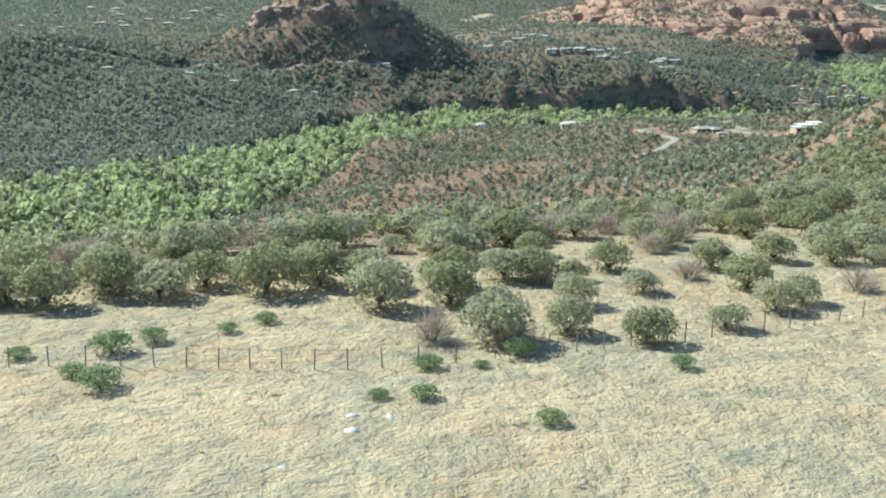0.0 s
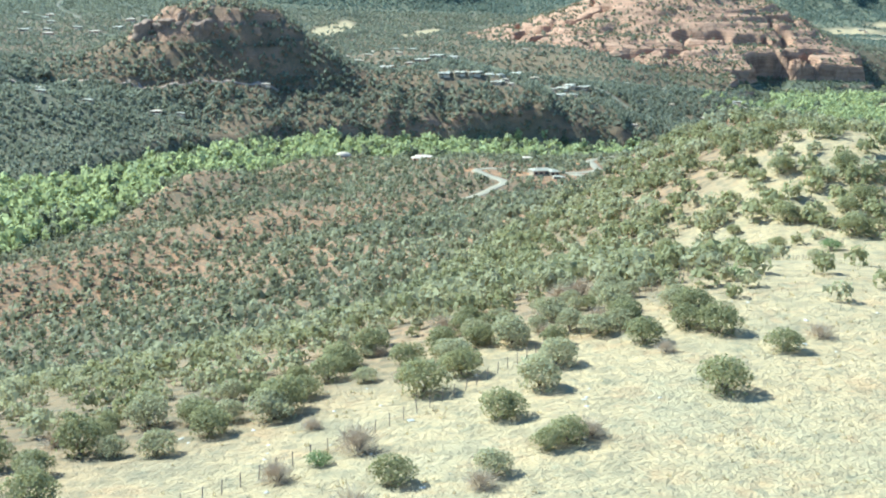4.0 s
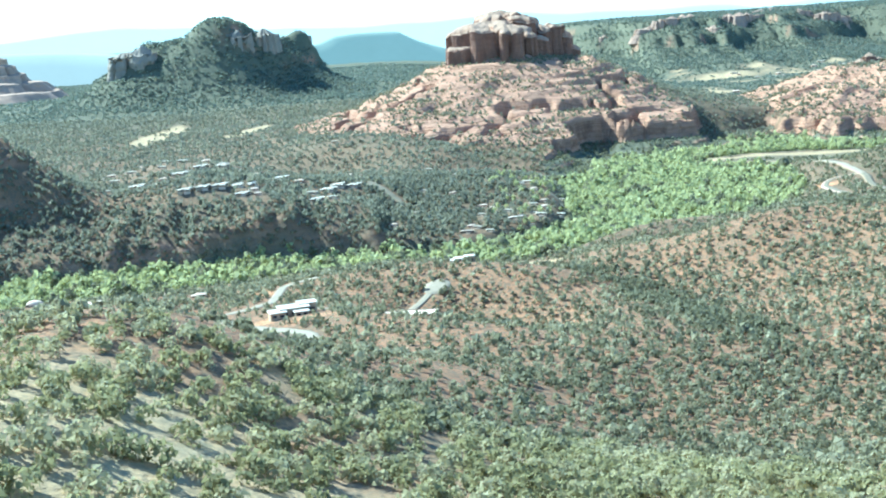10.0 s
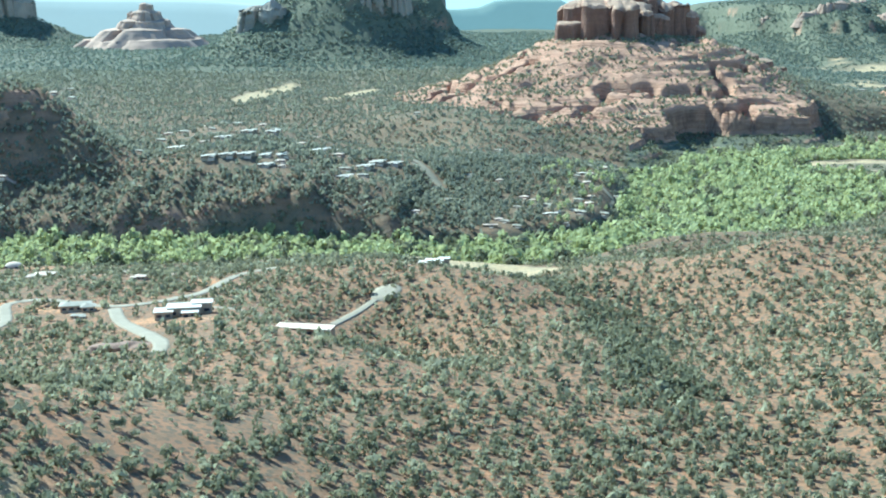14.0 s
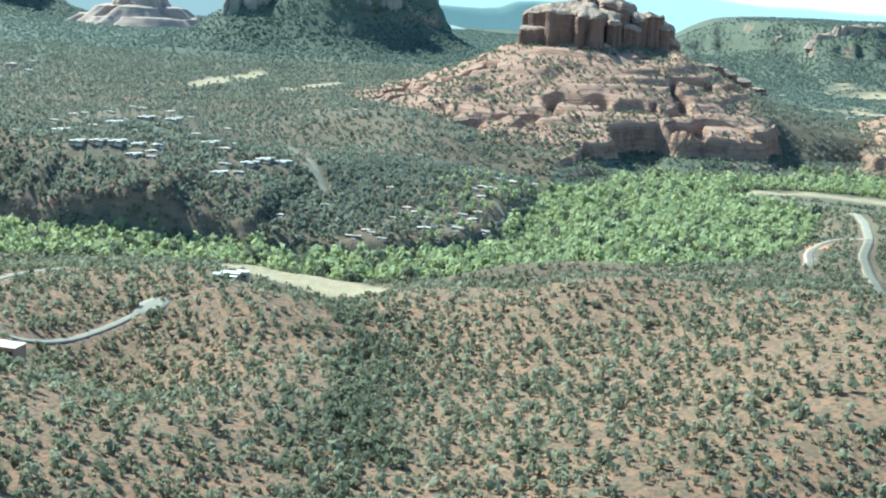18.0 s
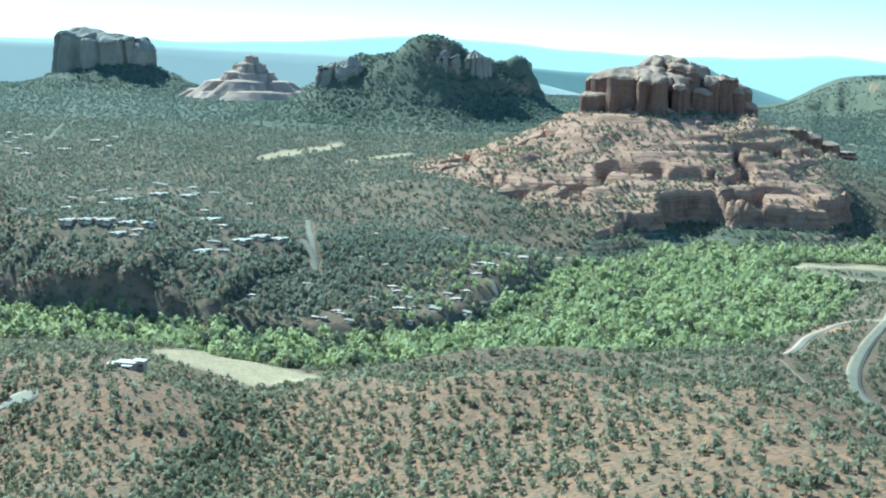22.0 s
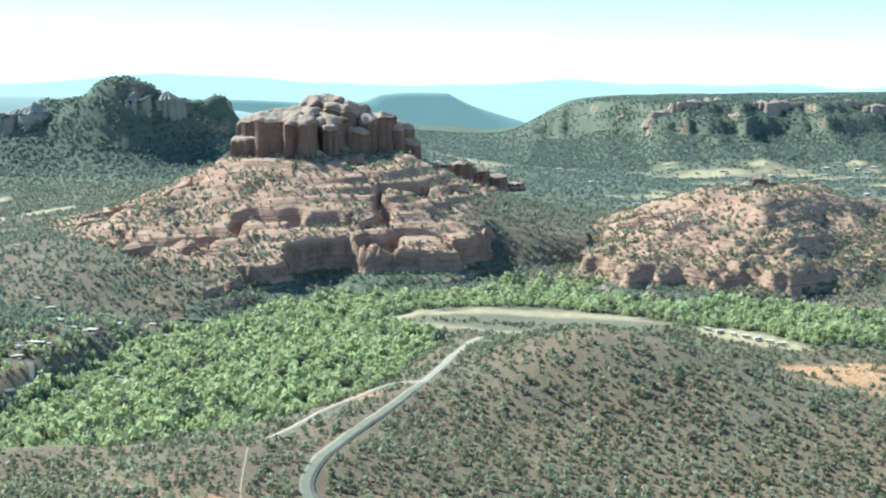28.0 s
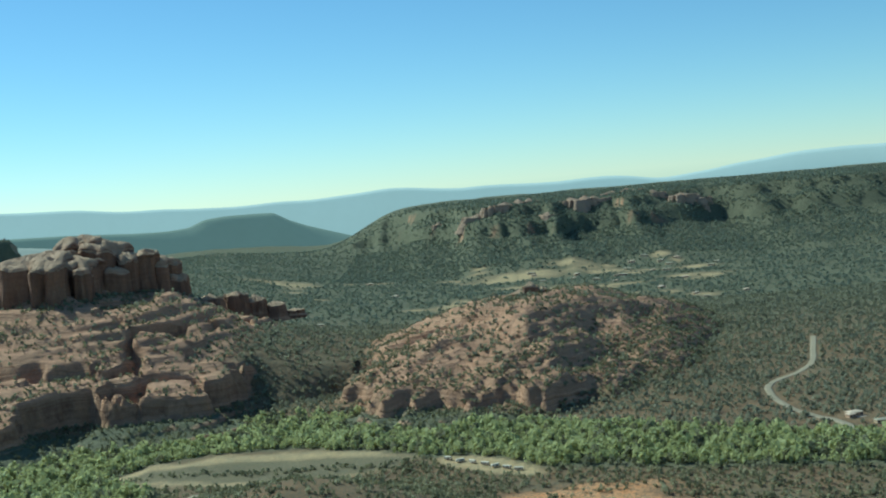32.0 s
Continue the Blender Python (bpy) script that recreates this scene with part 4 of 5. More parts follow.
HOMES_MORE += [(float(PLOT.uniform(-700, -350)), float(PLOT.uniform(1850, 2250)), float(PLOT.uniform(-20, 20)), int(PLOT.choice([0, 2])), float(PLOT.uniform(0.7, 1.0))) for _ in range(10)]
# most roofs of the ridge and the village are low hips; the white flat ones are fewer
HOMES_FAR = [(x, y, a, {0: 3, 5: 2}.get(k, k) if i % 3 else k, 0.95 * s) for i, (x, y, a, k, s) in enumerate(HOMES_MORE + [(x, y, a, k, 1.0 * s) for x, y, a, k, s in HOMES_RIDGE] + [(x, y, a, {0: 3, 5: 2}.get(k, k), 0.8 * s) for x, y, a, k, s in HOMES_VILLAGE] + HOMES_WEST + HOMES_SOUTH)] + HOMES_LONG
HOMES = HOMES_NEAR + HOMES_FAR
YARDS = [(h[0], h[1] - 6, 18 * h[4]) for h in HOMES] + [(h[0] + 4, h[1] - 14, 12 * h[4]) for h in HOMES_LONG + HOMES_RIDGE]


def spots(rng, x0, x1, y0, y1, cell):
    """Evenly strewn places, one to a cell."""
    x, y = np.meshgrid(np.arange(x0, x1, cell), np.arange(y0, y1, cell))
    x, y = x.ravel() + rng.uniform(0, 0.95, x.size) * cell, y.ravel() + rng.uniform(0, 0.95, y.size) * cell
    i = in_sight(x, y)
    return x[i], y[i]


def scatter_woods():
    rng = np.random.default_rng(21)
    near = [crown(rng, 28, 0.38) for _ in range(12)]
    thin = [crown(rng, 11, 0.54) for _ in range(14)]
    mid = [crown(rng, 7, 0.65) for _ in range(12)]
    far = [crown(rng, 6, 0.72, 0.7) for _ in range(10)]
    tall = [crown(rng, 30, 0.38, 1.0) for _ in range(14)]

    def keep(x, y, dens):
        z, rock, reach, knoll, u, v = ground_raw(x, y)
        h = ground(x + 4, y)
        h2 = ground(x, y + 4)
        steep = np.hypot(h - z, h2 - z) / 4
        clump = fbm(x + 300, y, 70, 4)
        hollow = (ground(x + 22, y) + ground(x - 22, y) + ground(x, y + 22) + ground(x, y - 22)) / 4 - z
        p = (dens + 0.3 * step01((-110 - x) / 80) * step01((1500 - y) / 200)) * np.clip(0.80 + 0.9 * clump + 0.2 * hollow, 0.38, 1.0) * (1 - 0.6 * rock) * np.where(steep > 1.5, 0.35, 1) * (reach > 1.0)
        p = p * ((v > brow(u) + 95) | (u > 600))
        i = (rng.random(len(x)) < p) & clear_of(x, y)
        return x[i], y[i], z[i]

    # scrub on the near side of the creek
    creek = [(cx, cy) for cx, cy, cw in creek_line()]
    x, y, z = keep(*spots(rng, -450, 1500, 200, 1660, 4.7), 0.95)
    i = along(x, y, creek)[0] < 0
    x, y, z = x[i], y[i], z[i]
    s = rng.uniform(1.15, 2.2, len(x)) * rng.choice([0.75, 1.0, 1.25], len(x))
    close = np.hypot(x - 500, y - 330) < 380
    dark = rng.random(len(x)) < 0.7
    for ob, i, mat, shape in (("juniper_scrub", dark & close, JUNIPER, near), ("pale_scrub", ~dark & close, JUNIPER_PALE, near),
                              ("juniper_slope", dark & ~close, JUNIPER, thin), ("pale_slope", ~dark & ~close, JUNIPER_PALE, thin)):
        m = scatter_mesh(ob, shape, x[i], y[i], z[i], s[i], s[i] * 1.2, rng, mat)
        tagged(new(ob, m), "scattered dark green junipers on red slopes" if ob[0] == "j" else "scattered grey-green desert shrubs on red slopes", "trees", kind="stuff")
    # across the creek
    x, y, z = keep(*spots(rng, -1000, 1900, 640, 2500, 6.5), 0.82)
    i = along(x, y, creek)[0] > 0
    x, y, z = x[i], y[i], z[i]
    s = rng.uniform(1.3, 2.7, len(x)) * (1 + 0.25 * step01((y - 1500) / 200))
    m = scatter_mesh("juniper_woodland", mid, x, y, z, s, s * 1.2, rng, WOOD_LEAF)
    tagged(new("juniper_woodland", m), "dark green juniper woodland beyond the creek", "trees", kind="stuff")
    x, y, z = keep(*spots(rng, -1900, 2600, 2500, 4300, 11.5), 0.9)
    s = rng.uniform(2.4, 4.6, len(x))
    m = scatter_mesh("far_woodland", far, x, y, z, s, s * 0.8, rng, HAZED_LEAF)
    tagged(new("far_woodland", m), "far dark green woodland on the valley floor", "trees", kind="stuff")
    x, y = spots(rng, -950, -90, 640, 1230, 5.6)
    z, rock, reach, knoll, u, v = ground_raw(x, y)
    i = (along(x, y, creek)[0] > 0) & (reach > 1.0) & clear_of(x, y) & (rng.random(len(x)) < 0.8 + fbm(x, y, 45, 3))
    x, y, z = x[i], y[i], z[i]
    s = rng.uniform(1.5, 3.0, len(x))
    m = scatter_mesh("west_woodland", mid, x, y, z, s, s * 1.2, rng, WOOD_LEAF)
    tagged(new("west_woodland", m), "dense dark juniper woods on the slope across the creek", "trees", kind="stuff")
    # cottonwoods along the creek
    x, y = spots(rng, -900, 2000, 350, 1850, 6.3)
    z, rock, reach, knoll, u, v = ground_raw(x, y)
    i = (reach < 1.0 + 0.35 * fbm(x, y, 60, 3)) & clear_of(x, y) & (rock < 0.3)
    x, y, z = x[i], y[i], z[i]
    s = rng.uniform(2.0, 5.0, len(x)) * rng.choice([0.7, 1.0, 1.25], len(x))
    kind = rng.random(len(x)) + 0.5 * fbm(x, y, 45, 3)
    for ob, i, mat, label in (("cottonwood_grove", kind > 0.16, COTTONWOOD, "pale spring-green cottonwood wood along the creek"), ("dark_creek_trees", kind <= 0.16, JUNIPER, "darker trees among the cottonwoods of the creek")):
        m = scatter_mesh(ob, tall, x[i], y[i], z[i], s[i], s[i] * rng.uniform(1.1, 1.7, i.sum()), rng, mat)
        tagged(new(ob, m), label, "trees", kind="stuff")
    # tall dark and light trees round the village houses, and thick growth on the bluff
    x, y = spots(rng, 270, 500, 1205, 1560, 7.0)
    i = clear_of(x, y) & (rng.random(len(x)) < 0.75) & (ground_raw(x, y)[1] < 0.3)
    x, y = x[i], y[i]
    s = rng.uniform(1.6, 3.4, len(x))
    pale = rng.random(len(x)) < 0.35 * step01((x - 380) / 40)
    for ob, i, mat in (("village_trees", ~pale, WOOD_LEAF), ("village_green_trees", pale, COTTONWOOD)):
        m = scatter_mesh(ob, tall, x[i], y[i], ground(x[i], y[i]), s[i], s[i] * 1.5, rng, mat)
        tagged(new(ob, m), "tall trees among the village houses", "trees", kind="stuff")
    x, y = spots(rng, -420, 360, 1165, 1420, 5.6)
    z, rock, reach, knoll, u, v = ground_raw(x, y)
    i = (reach > 0.95) & (z > 62) & ((z < 125) | (knoll > 0.1)) & clear_of(x, y) & (rng.random(len(x)) < 0.72 + fbm(x, y, 40, 3) - 0.1 * step01(knoll * 2.5))
    x, y, z = x[i], y[i], z[i]
    s = rng.uniform(1.6, 3.2, len(x))
    bx, by = spots(rng, -420, 360, 1160, 1340, 3.3)
    bz = ground(bx, by)
    j = (np.hypot(ground(bx + 3, by) - bz, ground(bx, by + 3) - bz) > 2.2) & (bz > 61) & (bz < 112) & (rng.random(len(bx)) < 0.62)
    x, y, z, s = np.append(x, bx[j]), np.append(y, by[j]), np.append(z, bz[j]), np.append(s, rng.uniform(0.9, 2.0, j.sum()))
    m = scatter_mesh("bluff_trees", mid, x, y, z, s, s * 1.35, rng, WOOD_LEAF)
    tagged(new("bluff_trees", m), "dark trees clinging to the bluff over the creek", "trees", kind="stuff")
    # a gully full of dark trees between the near ridges
    g = np.array(GULLY, float)
    k = rng.uniform(0, len(g) - 1, 420)
    x = np.interp(k, np.arange(len(g)), g[:, 0]) + rng.normal(0, 9, 420)
    y = np.interp(k, np.arange(len(g)), g[:, 1]) + rng.normal(0, 9, 420)
    s = rng.uniform(1.2, 2.4, 420)
    m = scatter_mesh("gully_trees", thin, x, y, ground(x, y), s, s * 1.4, rng, JUNIPER)
    tagged(new("gully_trees", m), "dark green trees crowded along a gully", "trees", kind="stuff")
    # bushes on the ledges of the red rocks
    x, y = spots(rng, 20, 1400, 1600, 2440, 5.6)
    z, rock, reach, knoll, u, v = ground_raw(x, y)
    steep = np.hypot(ground(x + 3, y) - z, ground(x, y + 3) - z) / 3
    near_top = np.exp(-(((x - 470) / 110) ** 2 + ((y - 2060) / 60) ** 2))
    i = (rock > 0.5) & (steep < 0.9) & (rng.random(len(x)) < 0.28 + 1.9 * fbm(x, y, 50, 4) + 0.5 * near_top + 0.45 * step01((112 - z) / 25) + 0.25 * step01((x - 880) / 40) * step01((100 - z) / 12))
    x, y, z = x[i], y[i], z[i]
    s = rng.uniform(1.2, 2.7, len(x))
    m = scatter_mesh("ledge_bushes", mid, x, y, z, s, s * 1.1, rng, JUNIPER)
    tagged(new("ledge_bushes", m), "dark bushes growing on ledges of red rock", "bushes", kind="stuff")
    # low shrubs between the junipers of the near slopes
    x, y = spots(rng, -100, 1100, 330, 1080, 5.0)
    z, rock, reach, knoll, u, v = ground_raw(x, y)
    i = ((v > brow(u) + 95) | (u > 600)) & (reach > 1.05) & clear_of(x, y) & (rng.random(len(x)) < 0.55 + 1.5 * fbm(x, y, 35, 3))
    x, y, z = x[i], y[i], z[i]
    s = rng.uniform(0.45, 0.95, len(x))
    low = [crown(rng, 6, 0.75, 0.8) for _ in range(10)]
    m = scatter_mesh("low_shrubs", low, x, y, z, s, s * 0.9, rng, JUNIPER_PALE)
    tagged(new("low_shrubs", m), "low grey-green shrubs on red-brown soil", "shrubs", kind="stuff")
    # woods on the slopes of the mountain, the far butte and the long mesa
    for ob, x0, x1, y0, y1, cell in (("mountain_woods", -420, 260, 2560, 2900, 9.0), ("butte_woods", -1500, -860, 3150, 3440, 13.0), ("mesa_woods", 700, 2300, 3300, 3960, 10.0)):
        x, y = spots(rng, x0, x1, y0, y1, cell)
        i = rng.random(len(x)) < 0.85 + fbm(x, y, 90, 3)
        x, y = x[i], y[i]
        s = rng.uniform(2.2, 4.4, len(x))
        m = scatter_mesh(ob, far, x, y, ground(x, y), s, s, rng, HAZED_LEAF)
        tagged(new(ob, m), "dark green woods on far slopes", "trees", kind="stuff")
    # bushes in a line across the meadow
    x = rng.uniform(640, 930, 150)
    y = 1592 - 0.10 * (x - 795) + rng.normal(0, 7, 150) + 12 * fbm(x, x * 0, 60, 2)
    s = rng.uniform(1.2, 2.6, 150)
    m = scatter_mesh("meadow_bushes", mid, x, y, ground(x, y), s, s * 1.1, rng, JUNIPER)
    tagged(new("meadow_bushes", m), "dark bushes in a line across a meadow", "bushes", kind="stuff")


scatter_woods()


# ---- roads ----
ASPHALT = plain_material("worn_asphalt", (0.200, 0.166, 0.103), (0.250, 0.206, 0.131), 0.15, 0.97)
GRAVEL = plain_material("pale_gravel", (0.31, 0.25, 0.165), (0.37, 0.30, 0.20), 0.2, 0.97)
DIRT = plain_material("red_dirt", (0.44, 0.28, 0.19), (0.50, 0.34, 0.24), 0.2)
BANK = plain_material("gravel_bank", (0.300, 0.209, 0.118), (0.360, 0.256, 0.148), 0.2)


def smooth_line(points, step=5.0):
    p = np.array(points, float)
    out = []
    for i in range(len(p) - 1):
        a, b, c, d = p[max(i - 1, 0)], p[i], p[i + 1], p[min(i + 2, len(p) - 1)]
        n = max(2, int(np.hypot(*(c - b)) / step))
        for k in np.linspace(0, 1, n, endpoint=False):
            out.append(0.5 * (2 * b + (c - a) * k + (2 * a - 5 * b + 4 * c - d) * k * k + (3 * b - a - 3 * c + d) * k ** 3))
    return np.array(out + [p[-1]])


def ribbon(line, width, lift, skirt=0.8, cells=4):
    """A paved strip laid along the ground, with sides."""
    t = np.gradient(line, axis=0)
    t /= np.hypot(t[:, 0], t[:, 1])[:, None]
    side = np.stack([-t[:, 1], t[:, 0]], -1)
    off = np.linspace(-0.5, 0.5, cells + 1) * width
    px = line[:, None, 0] + side[:, None, 0] * off
    py = line[:, None, 1] + side[:, None, 1] * off
    g = ground(px, py)
    z = 0.5 * (g + g.mean(1, keepdims=True)) + lift
    rows = [np.stack([px, py, z], -1)]
    top = rows[0]
    low = lambda j: np.stack([px[:, j] + side[:, 0] * np.sign(off[j]) * 0.4, py[:, j] + side[:, 1] * np.sign(off[j]) * 0.4, z[:, j] - skirt - 0.6], -1)[:, None]
    v = np.concatenate([low(0), top, low(-1)], 1)
    n, m = v.shape[:2]
    i, j = np.meshgrid(np.arange(n - 1), np.arange(m - 1), indexing="ij")
    f = np.stack([i * m + j, (i + 1) * m + j, (i + 1) * m + j + 1, i * m + j + 1], -1).reshape(-1, 4)[:, ::-1]
    return v.reshape(-1, 3), f


def road(name, line, width, mat, label, lift=0.3):
    v, f = ribbon(smooth_line(line), width, lift)
    return tagged(new(name, np_mesh(name, v, f, mat)), label, "road", kind="structure")


road("road_shoulder", LOOP_ROAD, 8.0, BANK, "pale dirt shoulder of a winding road", 0.22)
road("road", LOOP_ROAD[1:], 6.0, ASPHALT, "grey asphalt road winding down to the creek", 0.36)
road("road_end", LOOP_ROAD[:3], 6.4, GRAVEL, "pale gravel end of a road", 0.42)
road("road_shoulder", LOOP_SPUR, 8.5, DIRT, "reddish bank of a side road", 0.22)
road("road", LOOP_SPUR, 4.6, ASPHALT, "grey asphalt side road cut into a red bank", 0.36)
for line, width in ((LANE, 5.6), (LANE_SPUR, 6.5), (LANE_EAST, 4.4)):
    road("driveway", line, width, GRAVEL, "pale gravel lane between hillside houses")


def round_place(name, cx, cy, r, mat, label):
    """A round level place laid on the ground, with a sloping edge."""
    a = np.linspace(0, 2 * np.pi, 28, endpoint=False)
    rings = [np.stack([cx + q * np.cos(a), cy + q * np.sin(a), ground(cx + q * np.cos(a), cy + q * np.sin(a)) + lift], -1) for q, lift in ((r + 0.8, -0.8), (r, 0.4), (r * 0.5, 0.4), (0.3, 0.4))]
    i, j = np.meshgrid(np.arange(3), np.arange(28), indexing="ij")
    f = np.stack([i * 28 + j, i * 28 + (j + 1) % 28, (i + 1) * 28 + (j + 1) % 28, (i + 1) * 28 + j], -1).reshape(-1, 4)
    return tagged(new(name, np_mesh(name, np.concatenate(rings), f, mat)), label, "road", kind="structure")


round_place("turning_circle", 327, 919, 8.5, GRAVEL, "round pale gravel turning place at a lane's end")
road("driveway", LANE_WEST, 3.5, DIRT, "reddish dirt drive to a house")
road("dirt_road", KNOLL_ROAD, 4.5, DIRT, "pinkish dirt road along a wooded knoll")
road("dirt_road", RANCH_TRACK, 7.0, GRAVEL, "pale dirt track winding to a ranch")
road("footpath", TRAIL, 0.9, BANK, "red footpath over a dry ridge", 0.08)
for line in VILLAGE_ROADS:
    road("village_road", line, 5.0, ASPHALT, "pale village road among junipers")


# ---- houses ----
STUCCO = [plain_material("stucco_tan", (0.500, 0.372, 0.228), (0.560, 0.428, 0.274), 0.4), plain_material("stucco_brown", (0.340, 0.233, 0.144), (0.400, 0.279, 0.175), 0.4),
          plain_material("stucco_grey", (0.400, 0.335, 0.228), (0.460, 0.391, 0.266), 0.4), plain_material("stucco_pink", (0.550, 0.335, 0.205), (0.600, 0.391, 0.251), 0.4)]
WHITE_ROOF = plain_material("white_roof", (0.80, 0.69, 0.53), (0.70, 0.60, 0.46), 0.3, 0.95)
GREY_ROOF = plain_material("grey_roof", (0.420, 0.353, 0.251), (0.500, 0.428, 0.304), 0.3, 0.95)
TAN_ROOF = plain_material("tan_roof", (0.66, 0.49, 0.34), (0.72, 0.55, 0.39), 0.3, 0.95)
FRAME = plain_material("window_frame", (0.20, 0.17, 0.14), (0.26, 0.22, 0.18), 1.0, 0.5)
glass, gn, gl, gb = material("window_glass", 0.06, 0.5)
gb.inputs["Base Color"].default_value = (0.03, 0.04, 0.05, 1)


def box(bm, x, y, z, w, d, h, bevel=0.0):
    """A box on its base at x, y, z."""
    m = Matrix.LocRotScale((x, y, z + h / 2), None, (w, d, h))
    made = bmesh.ops.create_cube(bm, size=1, matrix=m)
    if bevel:
        edges = {e for v in made["verts"] for e in v.link_edges}
        bmesh.ops.bevel(bm, geom=list(edges), offset=bevel, segments=1, affect="EDGES")


def mesh_box(x, y, z, w, d, h, bevel=0.0):
    bm = bmesh.new()
    box(bm, x, y, z, w, d, h, bevel)
    return bm


def hip_roof(x, y, z, w, d, h, over=0.7):
    bm = bmesh.new()
    a, b = w / 2 + over, d / 2 + over
    r = max(a - b, 0.2)
    lo = [bm.verts.new((x + sx * a, y + sy * b, z - 0.25)) for sx, sy in ((-1, -1), (1, -1), (1, 1), (-1, 1))]
    hi = [bm.verts.new((x + sx * a, y + sy * b, z)) for sx, sy in ((-1, -1), (1, -1), (1, 1), (-1, 1))]
    t = [bm.verts.new((x - r, y, z + h)), bm.verts.new((x + r, y, z + h))]
    for f in ((hi[0], hi[1], t[1], t[0]), (hi[1], hi[2], t[1]), (hi[2], hi[3], t[0], t[1]), (hi[3], hi[0], t[0]), lo[::-1]):
        bm.faces.new(f)
    for k in range(4):
        bm.faces.new((lo[k], lo[(k + 1) % 4], hi[(k + 1) % 4], hi[k]))
    return bm


def dome_roof(x, y, z, w, d, h):
    bm = bmesh.new()
    bmesh.ops.create_uvsphere(bm, u_segments=20, v_segments=10, radius=1, matrix=Matrix.LocRotScale((x, y, z), None, (w / 2, d / 2, h)))
    bmesh.ops.delete(bm, geom=[v for v in bm.verts if v.co.z < z - 0.3], context="VERTS")
    bmesh.ops.holes_fill(bm, edges=[e for e in bm.edges if e.is_boundary])
    return bm


def add_windows(t, x, y, z, w, d, n, side=-1):
    for k in range(n):
        wx = x + (k - (n - 1) / 2) * w / n
        f = part("window", mesh_box(wx, y + side * d / 2, z, w / n * 0.62, 0.16, 1.5, 0.03), FRAME, t)
        part("pane", mesh_box(wx, y + side * (d / 2 + 0.07), z + 0.1, w / n * 0.54, 0.1, 1.3), glass, f)


def house_kind(style):
    """One house of a style, at the origin, with a deep footing for sloping ground."""
    info = [("white flat-roofed hillside house with stepped wings and tan walls", STUCCO[0], WHITE_ROOF), ("dark low house with pale flat roofs and a round drive", STUCCO[1], TAN_ROOF),
            ("low grey-roofed house with tan stucco walls", STUCCO[0], GREY_ROOF), ("tan stucco house with a pale tan roof", STUCCO[3], TAN_ROOF),
            ("low pink domed house among junipers", STUCCO[3], TAN_ROOF), ("brown stucco house with a low pale roof", STUCCO[1], WHITE_ROOF)][style]
    label, wall, roof = info
    t = thing("house", 0, 0, -500, label, "house", "hillside houses")
    wings = [[(0, 0, 15, 9, 4.2), (-9, -4, 8, 8, 3.4), (8, 4, 9, 7, 4.8), (3, -7, 7, 5, 3.0)], [(0, 0, 11, 8, 3.6), (-9, 1, 8, 7, 3.4), (9, -1, 8, 8, 3.8)],
             [(0, 0, 16, 8, 3.4), (7, -5, 7, 6, 3.2)], [(0, 0, 13, 9, 3.6), (-7, -4, 7, 6, 3.0)], [(0, 0, 15, 11, 1.6)], [(0, 0, 20, 8, 3.8), (-12, -3, 8, 7, 3.2), (11, 3, 9, 7, 3.4)]][style]
    for x, y, w, d, h in wings:
        b = part("wall", mesh_box(x, y, -5, w, d, 5 + h, 0.06), wall, t)
        if style == 4:
            part("roof", dome_roof(x, y, h, w + 1, d + 1, 4.0), roof, t)
        elif style in (2, 3):
            part("roof", hip_roof(x, y, h, w, d, 1.5), roof, t)
        else:
            part("roof", mesh_box(x, y, h, w + 1.2, d + 1.2, 0.32, 0.06), roof, t)
            part("parapet", mesh_box(x, y + d / 2 + 0.4, h + 0.32, w + 1.0, 0.25, 0.35, 0.03), wall, t)
        add_windows(t, x, y, 0.9, w, d, max(2, int(w / 4)))
    x, y, w, d, h = wings[0]
    part("door", mesh_box(x + w * 0.5 - 1.0, y - d / 2 - 0.06, 0, 1.0, 0.14, 2.05, 0.03), FRAME, t)
    part("terrace", mesh_box(x + 2, y - d / 2 - 3.2, -5, w * 0.7, 5, 5.05, 0.05), TAN_ROOF if style != 4 else STUCCO[3], t)
    if style in (2, 3, 5):
        part("chimney", mesh_box(x - w * 0.22, y + 1, h, 0.9, 0.9, 2.2, 0.05), wall, t)
    return t


KINDS = [house_kind(k) for k in range(6)]
for hx, hy, turn, style, scale in HOMES:
    c, s = math.cos(radians(turn)), math.sin(radians(turn))
    z = sum(float(ground(hx + dx * scale * c - dy * scale * s, hy + dx * scale * s + dy * scale * c)) for dx in (-7, 0, 7) for dy in (-3, 2)) / 6 + 0.3 * scale
    m = pose(hx, hy, z, 0, 0, turn) @ Matrix.Scale(scale, 4)
    copy_thing(KINDS[style], m).matrix_basis = m
for k in KINDS:
    for o in list(k.children_recursive) + [k]:
        bpy.data.objects.remove(o)


